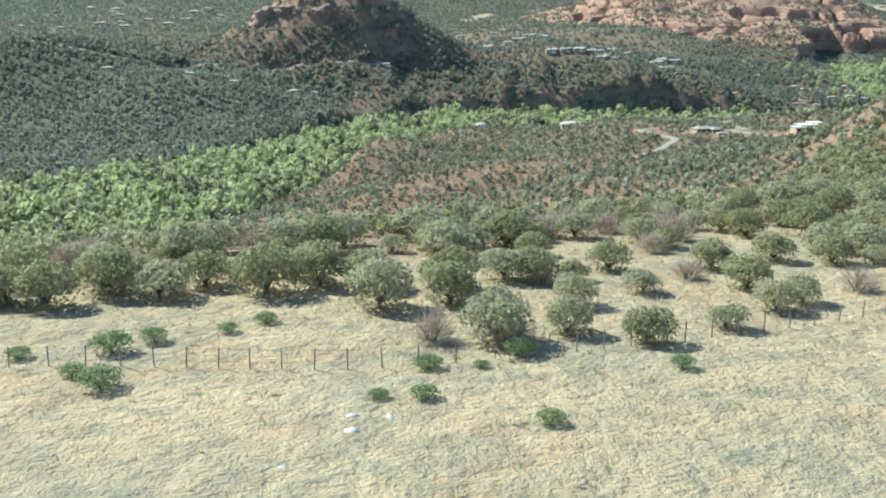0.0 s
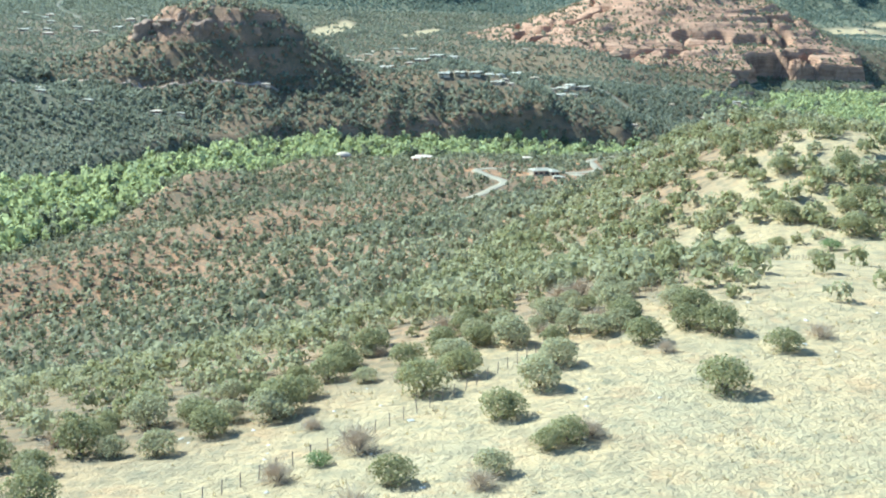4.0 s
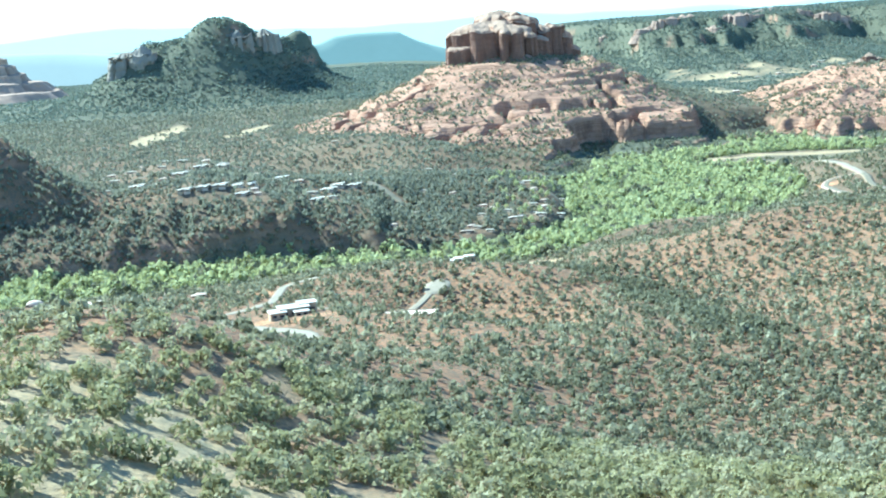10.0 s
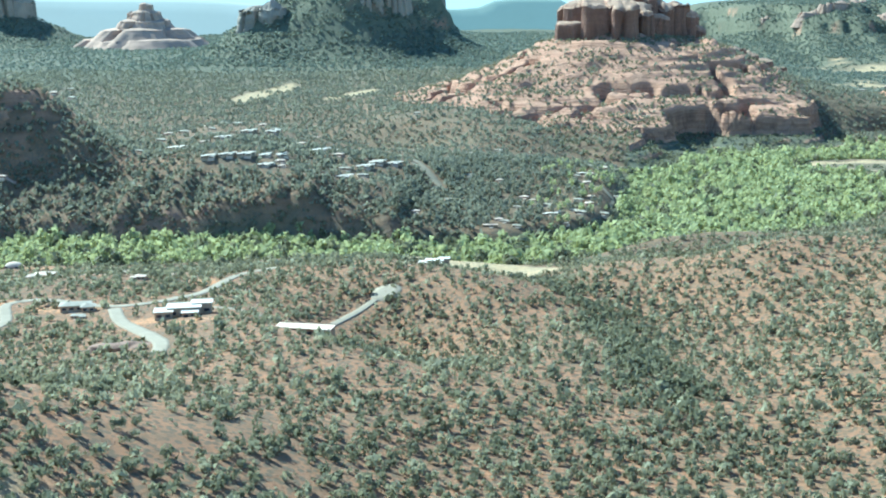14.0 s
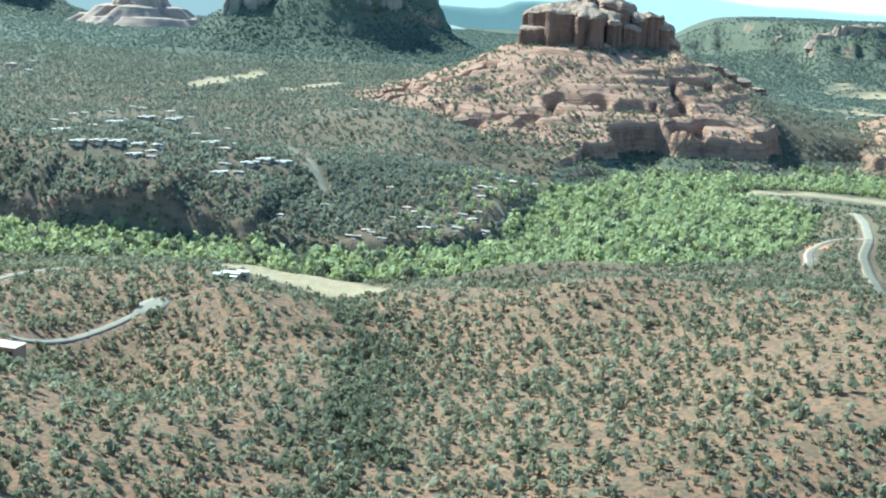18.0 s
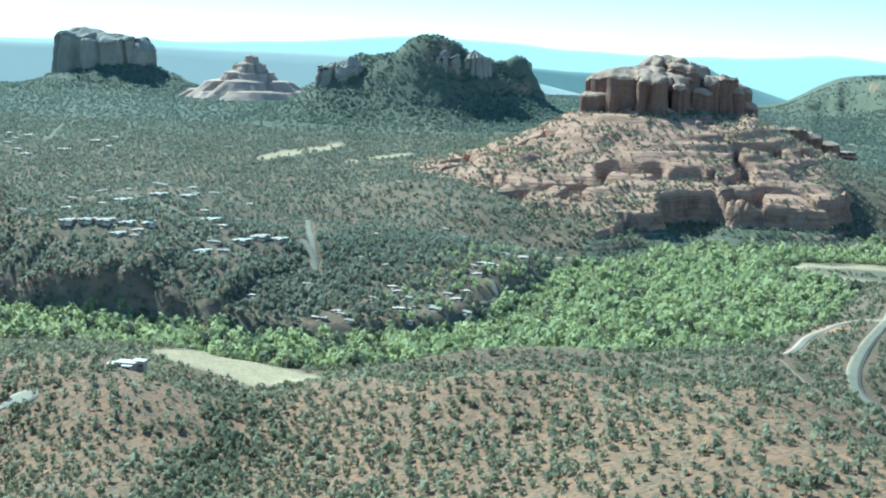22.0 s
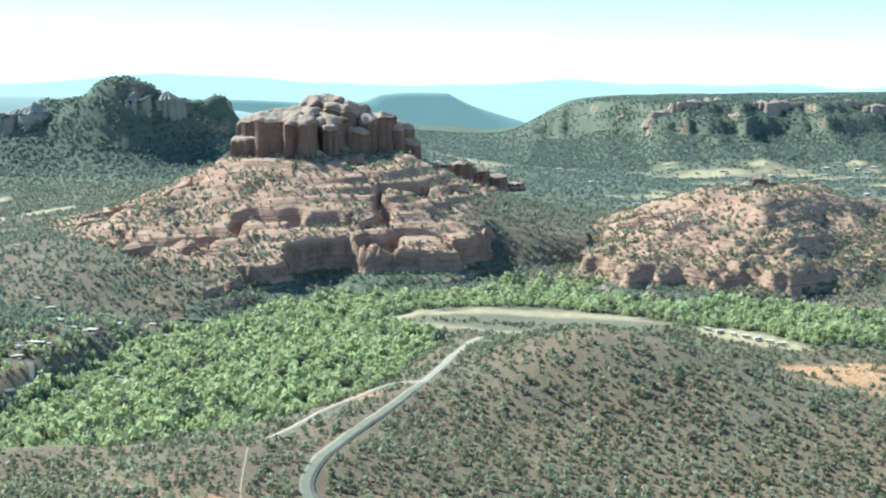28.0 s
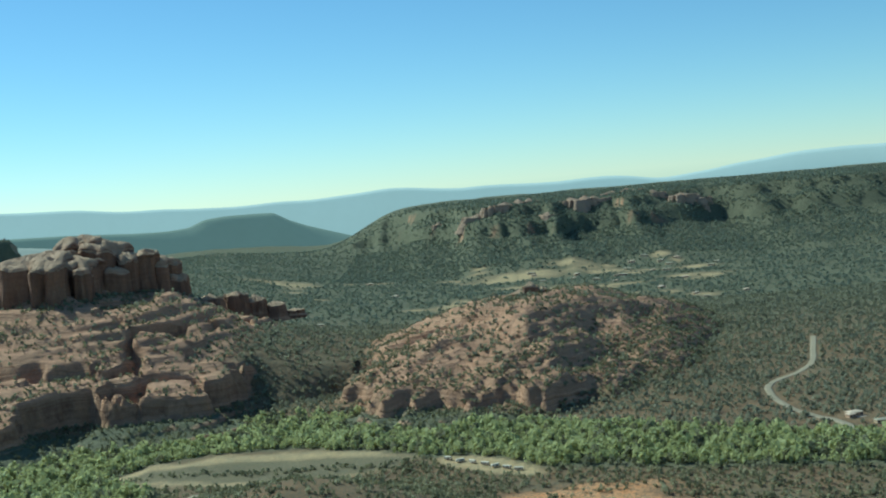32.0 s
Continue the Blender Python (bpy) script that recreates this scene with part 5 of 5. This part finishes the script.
def camper_kind():
    """A white camper trailer: rounded body, band, windows, door, roof vent, two wheels and a drawbar."""
    t = thing("camper_trailer", 0, 0, -500, "white camper trailer parked on a dirt yard by the creek wood", "trailer", "parked trailers")
    part("body", mesh_box(0, 0, 0.55, 7.2, 2.4, 2.3, 0.22), WHITE_ROOF, t)
    part("band", mesh_box(0, 0, 1.0, 7.24, 2.44, 0.25, 0.02), STUCCO[1], t, "brown stripe")
    for x in (-2.4, 0.0, 2.3):
        part("window", mesh_box(x, -1.2, 1.6, 1.1, 0.08, 0.7, 0.03), glass, t)
    part("door", mesh_box(1.2, -1.21, 0.65, 0.75, 0.08, 1.9, 0.03), FRAME, t)
    part("roof_vent", mesh_box(-1.0, 0, 2.85, 0.6, 0.6, 0.22, 0.05), GREY_ROOF, t)
    for x in (-0.45, 0.45):
        for side in (-1, 1):
            bm = bmesh.new()
            bmesh.ops.create_cone(bm, cap_ends=True, segments=14, radius1=0.36, radius2=0.36, depth=0.24, matrix=Matrix.Translation((x, side * 1.0, 0.36)) @ Matrix.Rotation(radians(90), 4, "X"))
            part("wheel", bm, FRAME, t)
    part("drawbar", mesh_box(4.3, 0, 0.5, 1.5, 0.12, 0.12, 0.02), FRAME, t)
    return t


CAMPER = camper_kind()
for x, y, turn in ((952, 1590, -40), (962, 1580, 20), (972, 1572, -50), (982, 1562, -35), (990, 1553, 30), (999, 1547, -40), (1008, 1540, -10)):
    placed_at = pose(x, y, float(ground(x, y)) + 0.1, 0, 0, turn)
    copy_thing(CAMPER, placed_at).matrix_basis = placed_at
for o in list(CAMPER.children_recursive) + [CAMPER]:
    bpy.data.objects.remove(o)


# ---- ranges at the end of sight ----
def range_ridge(name, az0, az1, radius, heights, base, mat, label, rough=10.0, seed=0, depth=260, n=260, ease=14):
    """A far ridge as a thick body along an arc round the flight's middle; heights from its one end to the other."""
    az = np.radians(np.linspace(az0, az1, n))
    k = np.linspace(0, 1, n)
    top = np.interp(k, np.linspace(0, 1, len(heights)), heights) + rough * 2 * fbm(k * 60 + seed, k * 0 + seed, 5.0, 4)
    soft = np.hanning(n // ease + 3)
    top = np.convolve(np.pad(top, len(soft), mode="edge"), soft / soft.sum(), "same")[len(soft):-len(soft)]
    rows = []
    for back, f in ((0, 0.0), (depth * 0.45, 0.72), (depth * 0.6, 0.94), (depth * 0.75, 1.0), (depth, 0.9)):
        r = radius + back + 14 * fbm(k * 40 + seed, k * 0 + back * 0.02, 8.0, 2)
        rows.append(np.stack([450 + r * np.sin(az), 300 + r * np.cos(az), base + (top - base) * f], -1))
    v = np.stack(rows, 1)
    m = v.shape[1]
    i, j = np.meshgrid(np.arange(n - 1), np.arange(m - 1), indexing="ij")
    f = np.stack([i * m + j, (i + 1) * m + j, (i + 1) * m + j + 1, i * m + j + 1], -1).reshape(-1, 4)
    return tagged(new(name, np_mesh(name, v.reshape(-1, 3), f, mat, True)), label, "mountains", kind="structure")


# air haze painted in: each has a hazy tint and a glow
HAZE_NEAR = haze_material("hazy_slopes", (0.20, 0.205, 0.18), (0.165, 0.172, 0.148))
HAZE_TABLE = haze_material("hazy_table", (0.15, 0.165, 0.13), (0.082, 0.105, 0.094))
HAZE_FAR = haze_material("hazy_blue_ranges", (0.25, 0.27, 0.26), (0.27, 0.312, 0.295))
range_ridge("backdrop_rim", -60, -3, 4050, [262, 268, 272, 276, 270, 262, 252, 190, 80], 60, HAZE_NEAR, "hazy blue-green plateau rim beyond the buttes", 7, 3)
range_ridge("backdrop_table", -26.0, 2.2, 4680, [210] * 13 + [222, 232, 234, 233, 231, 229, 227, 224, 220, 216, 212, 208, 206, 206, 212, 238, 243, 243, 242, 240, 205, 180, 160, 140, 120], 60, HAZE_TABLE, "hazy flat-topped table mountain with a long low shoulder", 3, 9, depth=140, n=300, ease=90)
range_ridge("backdrop_ranges", -62, 45, 4830, [290, 288, 286, 282, 280, 278, 276, 300, 336, 300, 266, 284, 256, 272, 306, 290, 292, 312, 306], 60, HAZE_FAR, "mountain ranges on the horizon in pale blue haze", 45, 31, depth=90, n=400, ease=70)


# ---- plants on the mesa's brow ----
GREEN_BUSH = leaf_material("green_bush_foliage", (0.17, 0.21, 0.075), (0.30, 0.34, 0.14))
STRAW = leaf_material("straw_grass", (0.48, 0.37, 0.19), (0.72, 0.57, 0.32))
PALE_STONE = plain_material("pale_stones", (0.52, 0.44, 0.34), (0.62, 0.55, 0.45), 1.5)
PLANT = np.random.default_rng(5)


def limb(bm, a, b, r0, r1, sides=5):
    """A tapered limb from a to b."""
    a, b = Vector(a), Vector(b)
    q = (b - a).to_track_quat("Z", "Y").to_matrix()
    ring = [[bm.verts.new(p + q @ Vector((r * math.cos(k * 2 * math.pi / sides), r * math.sin(k * 2 * math.pi / sides), 0))) for k in range(sides)] for p, r in ((a, r0), (b, r1))]
    for k in range(sides):
        bm.faces.new((ring[0][k], ring[0][(k + 1) % sides], ring[1][(k + 1) % sides], ring[1][k]))
    bm.faces.new(ring[1])


def juniper_kind(seed, mat, label, category="tree", name="juniper", sprays=1500, size=0.066, squat=0.85):
    """A round, multi-stemmed juniper one unit in radius: stems and a crown of ragged clumps with gaps."""
    rng = np.random.default_rng(seed)
    t = thing(name, 0, 0, -500, label, category, "plants on the mesa's brow")
    bm = bmesh.new()
    foot = [bm.verts.new((0.09 * math.cos(k * 1.257), 0.09 * math.sin(k * 1.257), -0.2)) for k in range(5)]
    neck = [bm.verts.new((0.07 * math.cos(k * 1.257), 0.07 * math.sin(k * 1.257), 0.16)) for k in range(5)]
    fork = bm.verts.new((0, 0, 0.30))
    for k in range(5):
        m = (k + 1) % 5
        bm.faces.new((foot[k], foot[m], neck[m], neck[k]))
        a = k * 1.257 + 0.63
        elbow = [bm.verts.new((0.22 * math.cos(a + q) , 0.22 * math.sin(a + q), 0.40 + h)) for q, h in ((-0.15, -0.03), (0.15, -0.03), (0.0, 0.05))]
        tip = bm.verts.new((0.55 * math.cos(a + 0.3), 0.55 * math.sin(a + 0.3), 0.8 + 0.3 * rng.random()))
        root = (neck[k], neck[m], fork)
        for i in range(3):
            j = (i + 1) % 3
            bm.faces.new((root[i], root[j], elbow[j], elbow[i]))
            bm.faces.new((elbow[i], elbow[j], tip))
    part("trunk", bm, BARK, t)
    v, f = crown(rng, sprays, size, squat)
    part_of("crown", np_mesh("crown", v, f, mat), t)
    return t


def twig_kind(seed):
    """A bare, grey-brown shrub: a fountain of thin twigs."""
    rng = np.random.default_rng(seed)
    t = thing("bare_shrub", 0, 0, -500, "leafless grey-brown desert shrub of fine twigs", "shrub", "plants on the mesa's brow")
    bm = bmesh.new()
    for k in range(9):
        a = rng.random() * 6.28
        limb(bm, (0, 0, -0.2), (0.35 * math.cos(a), 0.35 * math.sin(a), 0.45), 0.035, 0.02, 4)
    part("stem", bm, BARK, t)
    bm = bmesh.new()
    for k in range(420):
        a, e = rng.random() * 6.28, 0.15 + 1.35 * rng.random()
        d = np.array([math.cos(a) * math.cos(e), math.sin(a) * math.cos(e), math.sin(e)])
        b0 = d * (0.25 + 0.45 * rng.random())
        b1 = d * (0.7 + 0.3 * rng.random()) + rng.normal(0, 0.2, 3)
        limb(bm, b0, b1, 0.010, 0.004, 3)
    part("twig_crown", bm, TWIG, t)
    return t


def placed(kind, x, y, r, tall=1.0, turn=None):
    m = pose(x, y, float(ground(x, y)) - 0.05, 0, 0, PLANT.uniform(0, 360) if turn is None else turn) @ Matrix.Diagonal((r, r, r * tall, 1))
    copy_thing(kind, m).matrix_basis = m


JUNIPERS = [juniper_kind(k, BROW_JUNIPER, "rounded dark green juniper on the mesa's brow") for k in range(4)]
PALES = [juniper_kind(20 + k, BROW_PALE, "grey-green juniper bush on dry grass") for k in range(3)]
BUSHES = [juniper_kind(40 + k, GREEN_BUSH, "low bright green bush in straw grass", "bush", "green_bush", 1000, 0.066, 0.6) for k in range(2)]
TWIGS = [twig_kind(60 + k) for k in range(3)]

# the ones along the edge of the straw grass, first seen
for x, y, r, kind in ((-23, 82, 1.6, TWIGS[0]), (-26, 78, 1.8, JUNIPERS[0]), (-19, 80, 1.7, PALES[0]), (-12, 81, 2.0, JUNIPERS[1]), (-4, 77, 1.9, PALES[1]), (-0.6, 70, 1.5, TWIGS[1]),
                      (3.2, 70, 1.8, PALES[2]), (0.5, 82, 1.7, JUNIPERS[2]), (4.4, 85, 1.6, PALES[0]), (-29, 79, 1.5, JUNIPERS[3]), (-16.5, 83, 1.5, JUNIPERS[1]), (-8.5, 83, 1.8, JUNIPERS[0]), (7, 84, 1.3, TWIGS[2])):
    placed(kind, x, y, r * 1.2, 1.05)
for x, y, r in ((-19, 68, 1.3), (-20, 64, 0.8), (-18, 62, 1.3), (-17, 70, 0.9), (-0.8, 65, 0.9), (-0.9, 60, 0.8), (-3.2, 60, 0.6), (-13, 72, 0.7), (-24, 67, 0.8), (5.2, 56, 0.8), (2.2, 65, 0.5), (-11, 74, 0.8), (40, 88, 1.0), (66, 104, 1.2), (120, 168, 1.1), (150, 205, 1.2), (166, 232, 1.6)):
    placed(BUSHES[int(x) % 2], x, y, r, 0.8)


# bushes standing out on the straw: junipers, pale ones, bare ones and low green ones
OPEN_JUNIPERS = [(12.4, 88.8, 2.4), (21.5, 83.8, 2.6), (25.9, 93.2, 2.4), (30.3, 92.5, 2.4), (36.0, 84.0, 3.0), (37.9, 86.0, 2.4), (34.5, 98.9, 2.6), (-5.0, 82.2, 2.8), (0.5, 78.1, 2.8), (12.2, 69.9, 2.3), (9.4, 85.2, 1.6), (6.4, 84.7, 2.6), (20.3, 89.8, 2.4), (34.2, 101.9, 2.4), (39.6, 101.5, 3.0), (42.2, 103.0, 2.8), (45.1, 103.5, 2.8), (49.6, 105.4, 2.4), (52.4, 112.1, 2.3), (39.6, 93.7, 2.4), (26.4, 104.0, 2.6)]
OPEN_PALES = [(13.9, 82.1, 2.0), (24.2, 79.9, 2.2), (21.9, 77.9, 2.3), (33.5, 92.5, 1.8), (7.6, 71.9, 2.4), (8.7, 78.4, 2.2), (17.6, 73.6, 2.0), (30.7, 96.9, 2.4), (34.2, 95.4, 2.8)]
OPEN_BARE = [(17.8, 86.5, 2.2), (29.3, 83.7, 2.6), (4.1, 69.6, 2.4)]
OPEN_GREEN = [(31.3, 79.7, 1.2), (4.5, 67.0, 1.4), (13.2, 64.9, 1.0), (45.4, 94.5, 2.0), (46.5, 98.8, 1.8), (48.1, 101.5, 1.8)]
for spots_of, kinds in ((OPEN_JUNIPERS, JUNIPERS), (OPEN_PALES, PALES), (OPEN_BARE, TWIGS), (OPEN_GREEN, BUSHES)):
    for k, (x, y, r) in enumerate(spots_of):
        placed(kinds[k % len(kinds)], x, y, 0.72 * r, 0.95)
FAR_JUNIPERS = [(199.6, 330.9, 3.2), (209.6, 317.5, 3.4), (212.2, 330.3, 2.8), (204.6, 356.9, 3.0), (217.7, 352.1, 3.2), (217.1, 335.0, 2.8), (193.7, 313.9, 1.8), (188.6, 329.6, 1.6), (173.6, 321.7, 3.2), (194.0, 288.1, 2.0), (183.2, 283.4, 2.4), (220.3, 318.5, 2.4)]
for k, (x, y, r) in enumerate(FAR_JUNIPERS):
    placed(JUNIPERS[k % 4] if k < 9 else PALES[k % 3], x, y, r, 0.95)
placed(BUSHES[0], 202.0, 306.6, 2.2, 0.9)


def brow_plants():
    n = 17000
    u = PLANT.uniform(-160, 590, n)
    d = PLANT.uniform(-24 - 46 * step01((u - 330) / 30), 115, n)
    v = brow(u) + d
    x, y = 0.848 * u - 0.53 * v, 0.53 * u + 0.848 * v
    knob = step01((u - 352) / 25) * step01((500 - u) / 30)
    p = np.where(d < 0, np.where(u > 345, 0.62, 0.05 * (u > 170)), np.where(d < 8, np.where(u > 270, 0.6, 0.3), np.where(d < 38, 0.66, 0.85))) * np.clip(0.85 + 1.4 * fbm(x, y, 40, 3), np.where(d < 14, 0.2, 0.6), 1) * (1 - 0.50 * knob)
    i = (PLANT.random(n) < p) & in_sight(x, y)
    x, y, d, u = x[i], y[i], d[i], u[i]
    open_spots = np.array([(a, b) for a, b, r in OPEN_JUNIPERS + OPEN_PALES + OPEN_BARE + FAR_JUNIPERS])
    apart = np.hypot(x[:, None] - open_spots[:, 0], y[:, None] - open_spots[:, 1]).min(1) > 3.2
    x, y, d, u = x[apart], y[apart], d[apart], u[apart]
    # thin out what would stand in one another
    order, took, cells = np.argsort(d + 400 * ((u > 250) | (u < -40))), [], {}
    for k in order:
        c = (int(x[k] // 3.7), int(y[k] // 3.7))
        if c not in cells:
            cells[c] = k
            took.append(k)
    took = np.array(took)
    first, rest = took[:280], took[280:]
    for k in first:
        q = PLANT.random()
        kind = JUNIPERS[PLANT.integers(4)] if q < 0.5 else PALES[PLANT.integers(3)] if q < 0.84 else TWIGS[PLANT.integers(3)]
        placed(kind, x[k], y[k], PLANT.uniform(1.2, 2.5), PLANT.uniform(0.8, 1.1))
    fine, plain = [crown(PLANT, 130, 0.16) for _ in range(8)], [crown(PLANT, 70, 0.23) for _ in range(10)]
    s = PLANT.uniform(1.2, 2.6, len(rest)) * np.where(u[rest] < 230, 0.72, np.where(u[rest] > 300, 1.2, 1.0))
    pale, close = PLANT.random(len(rest)) < np.where(u[rest] > 300, 0.35, 0.6), (u[rest] > -60) & (u[rest] < 190) & (d[rest] < 75)
    for name, j, mat, shapes in (("brow_junipers", ~pale & ~close, BROW_JUNIPER, plain), ("brow_shrubs", pale & ~close, BROW_PALE, plain), ("near_junipers", ~pale & close, BROW_JUNIPER, fine), ("near_shrubs", pale & close, BROW_PALE, fine)):
        m = scatter_mesh(name, shapes, x[rest][j], y[rest][j], ground(x[rest][j], y[rest][j]), s[j], s[j] * 1.1, PLANT, mat)
        tagged(new(name, m), "grey-green shrubs on the slope below the mesa" if "shrubs" in name else "thicket of junipers on the slope below the mesa", "shrubs", kind="stuff")


brow_plants()
for k in JUNIPERS + PALES + BUSHES + TWIGS:
    for o in list(k.children_recursive) + [k]:
        bpy.data.objects.remove(o)


def grass_and_stones():
    n = 15000
    u, v = PLANT.uniform(-70, 430, n), PLANT.uniform(28, 190, n)
    i = v < brow(u) + 30
    u, v = u[i], v[i]
    x, y = 0.848 * u - 0.53 * v, 0.53 * u + 0.848 * v
    i = (PLANT.random(len(x)) < np.clip(0.6 + 2.2 * fbm(x, y, 14, 3), 0.05, 1)) & in_sight(x, y)
    x, y = x[i], y[i]
    shapes = []
    for k in range(6):
        vs, fs = [], []
        for b in range(9):
            a, e = PLANT.random() * 6.28, PLANT.uniform(0.2, 0.9)
            c = np.array([0.25 * math.cos(a * 3), 0.25 * math.sin(a * 3), 0.1])
            side = np.array([-math.sin(a), math.cos(a), 0]) * 0.10
            vs += [c - side, c + side, c + np.array([math.cos(a) * e * 0.8, math.sin(a) * e * 0.8, 1.1 * PLANT.uniform(0.6, 1)])]
            fs.append((3 * b, 3 * b + 1, 3 * b + 2))
        shapes.append((np.array(vs), np.array(fs)))
    s = PLANT.uniform(0.22, 0.5, len(x))
    m = scatter_mesh("dry_grass", shapes, x, y, ground(x, y), s, s * 0.9, PLANT, STRAW)
    tagged(new("dry_grass", m), "tufts of straw-coloured dry grass on the mesa", "grass", kind="stuff")
    n = 1800
    u, v = PLANT.uniform(-70, 430, n), PLANT.uniform(30, 170, n)
    x, y = 0.848 * u - 0.53 * v, 0.53 * u + 0.848 * v
    i = (fbm(x, y, 18, 3) > 0.03) & (v < brow(u) + 25) & in_sight(x, y)
    x, y = x[i], y[i]
    rocks = [stone(PLANT) for _ in range(6)]
    s = PLANT.uniform(0.12, 0.42, len(x))
    m = scatter_mesh("loose_stones", rocks, x, y, ground(x, y) - 0.2 * s, s, s, PLANT, PALE_STONE)
    tagged(new("loose_stones", m), "loose pale stones in dry grass", "stones", kind="stuff")


grass_and_stones()


# ---- wire fence along the mesa ----
def fence():
    line = smooth_line([(-60, 63), (-24, 65.5), (3, 66.5), (40, 84), (80, 118), (118, 168), (148, 215), (172, 258), (190, 286), (206, 312)], 1.9)
    t = thing("wire_fence", line[0][0], line[0][1], float(ground(*line[0])), "rusty wire fence on steel posts across dry grass", "fence")
    base = np.array(t.matrix_world.translation)
    steel = plain_material("rusty_steel", (0.20, 0.15, 0.12), (0.28, 0.22, 0.18), 3.0, 0.7)
    bm = bmesh.new()
    box(bm, 0, 0, -0.3, 0.07, 0.07, 1.5, 0.012)
    post = bpy.data.meshes.new("post")
    bm.to_mesh(post)
    bm.free()
    post.materials.append(steel)
    g = ground(line[:, 0], line[:, 1])
    for k in range(0, len(line)):
        o = part_of("post", post, t)
        o.location = (line[k, 0] - base[0], line[k, 1] - base[1], g[k] - base[2])
        o.rotation_euler = (PLANT.normal(0, 0.04), PLANT.normal(0, 0.04), PLANT.random())
    for h in (0.35, 0.7, 1.08):
        bm = bmesh.new()
        for k in range(len(line) - 1):
            a, b = (np.array([*line[i], g[i] + h]) - base for i in (k, k + 1))
            limb(bm, a, b, 0.006, 0.006, 3)
        part("wire", bm, steel, t)


fence()
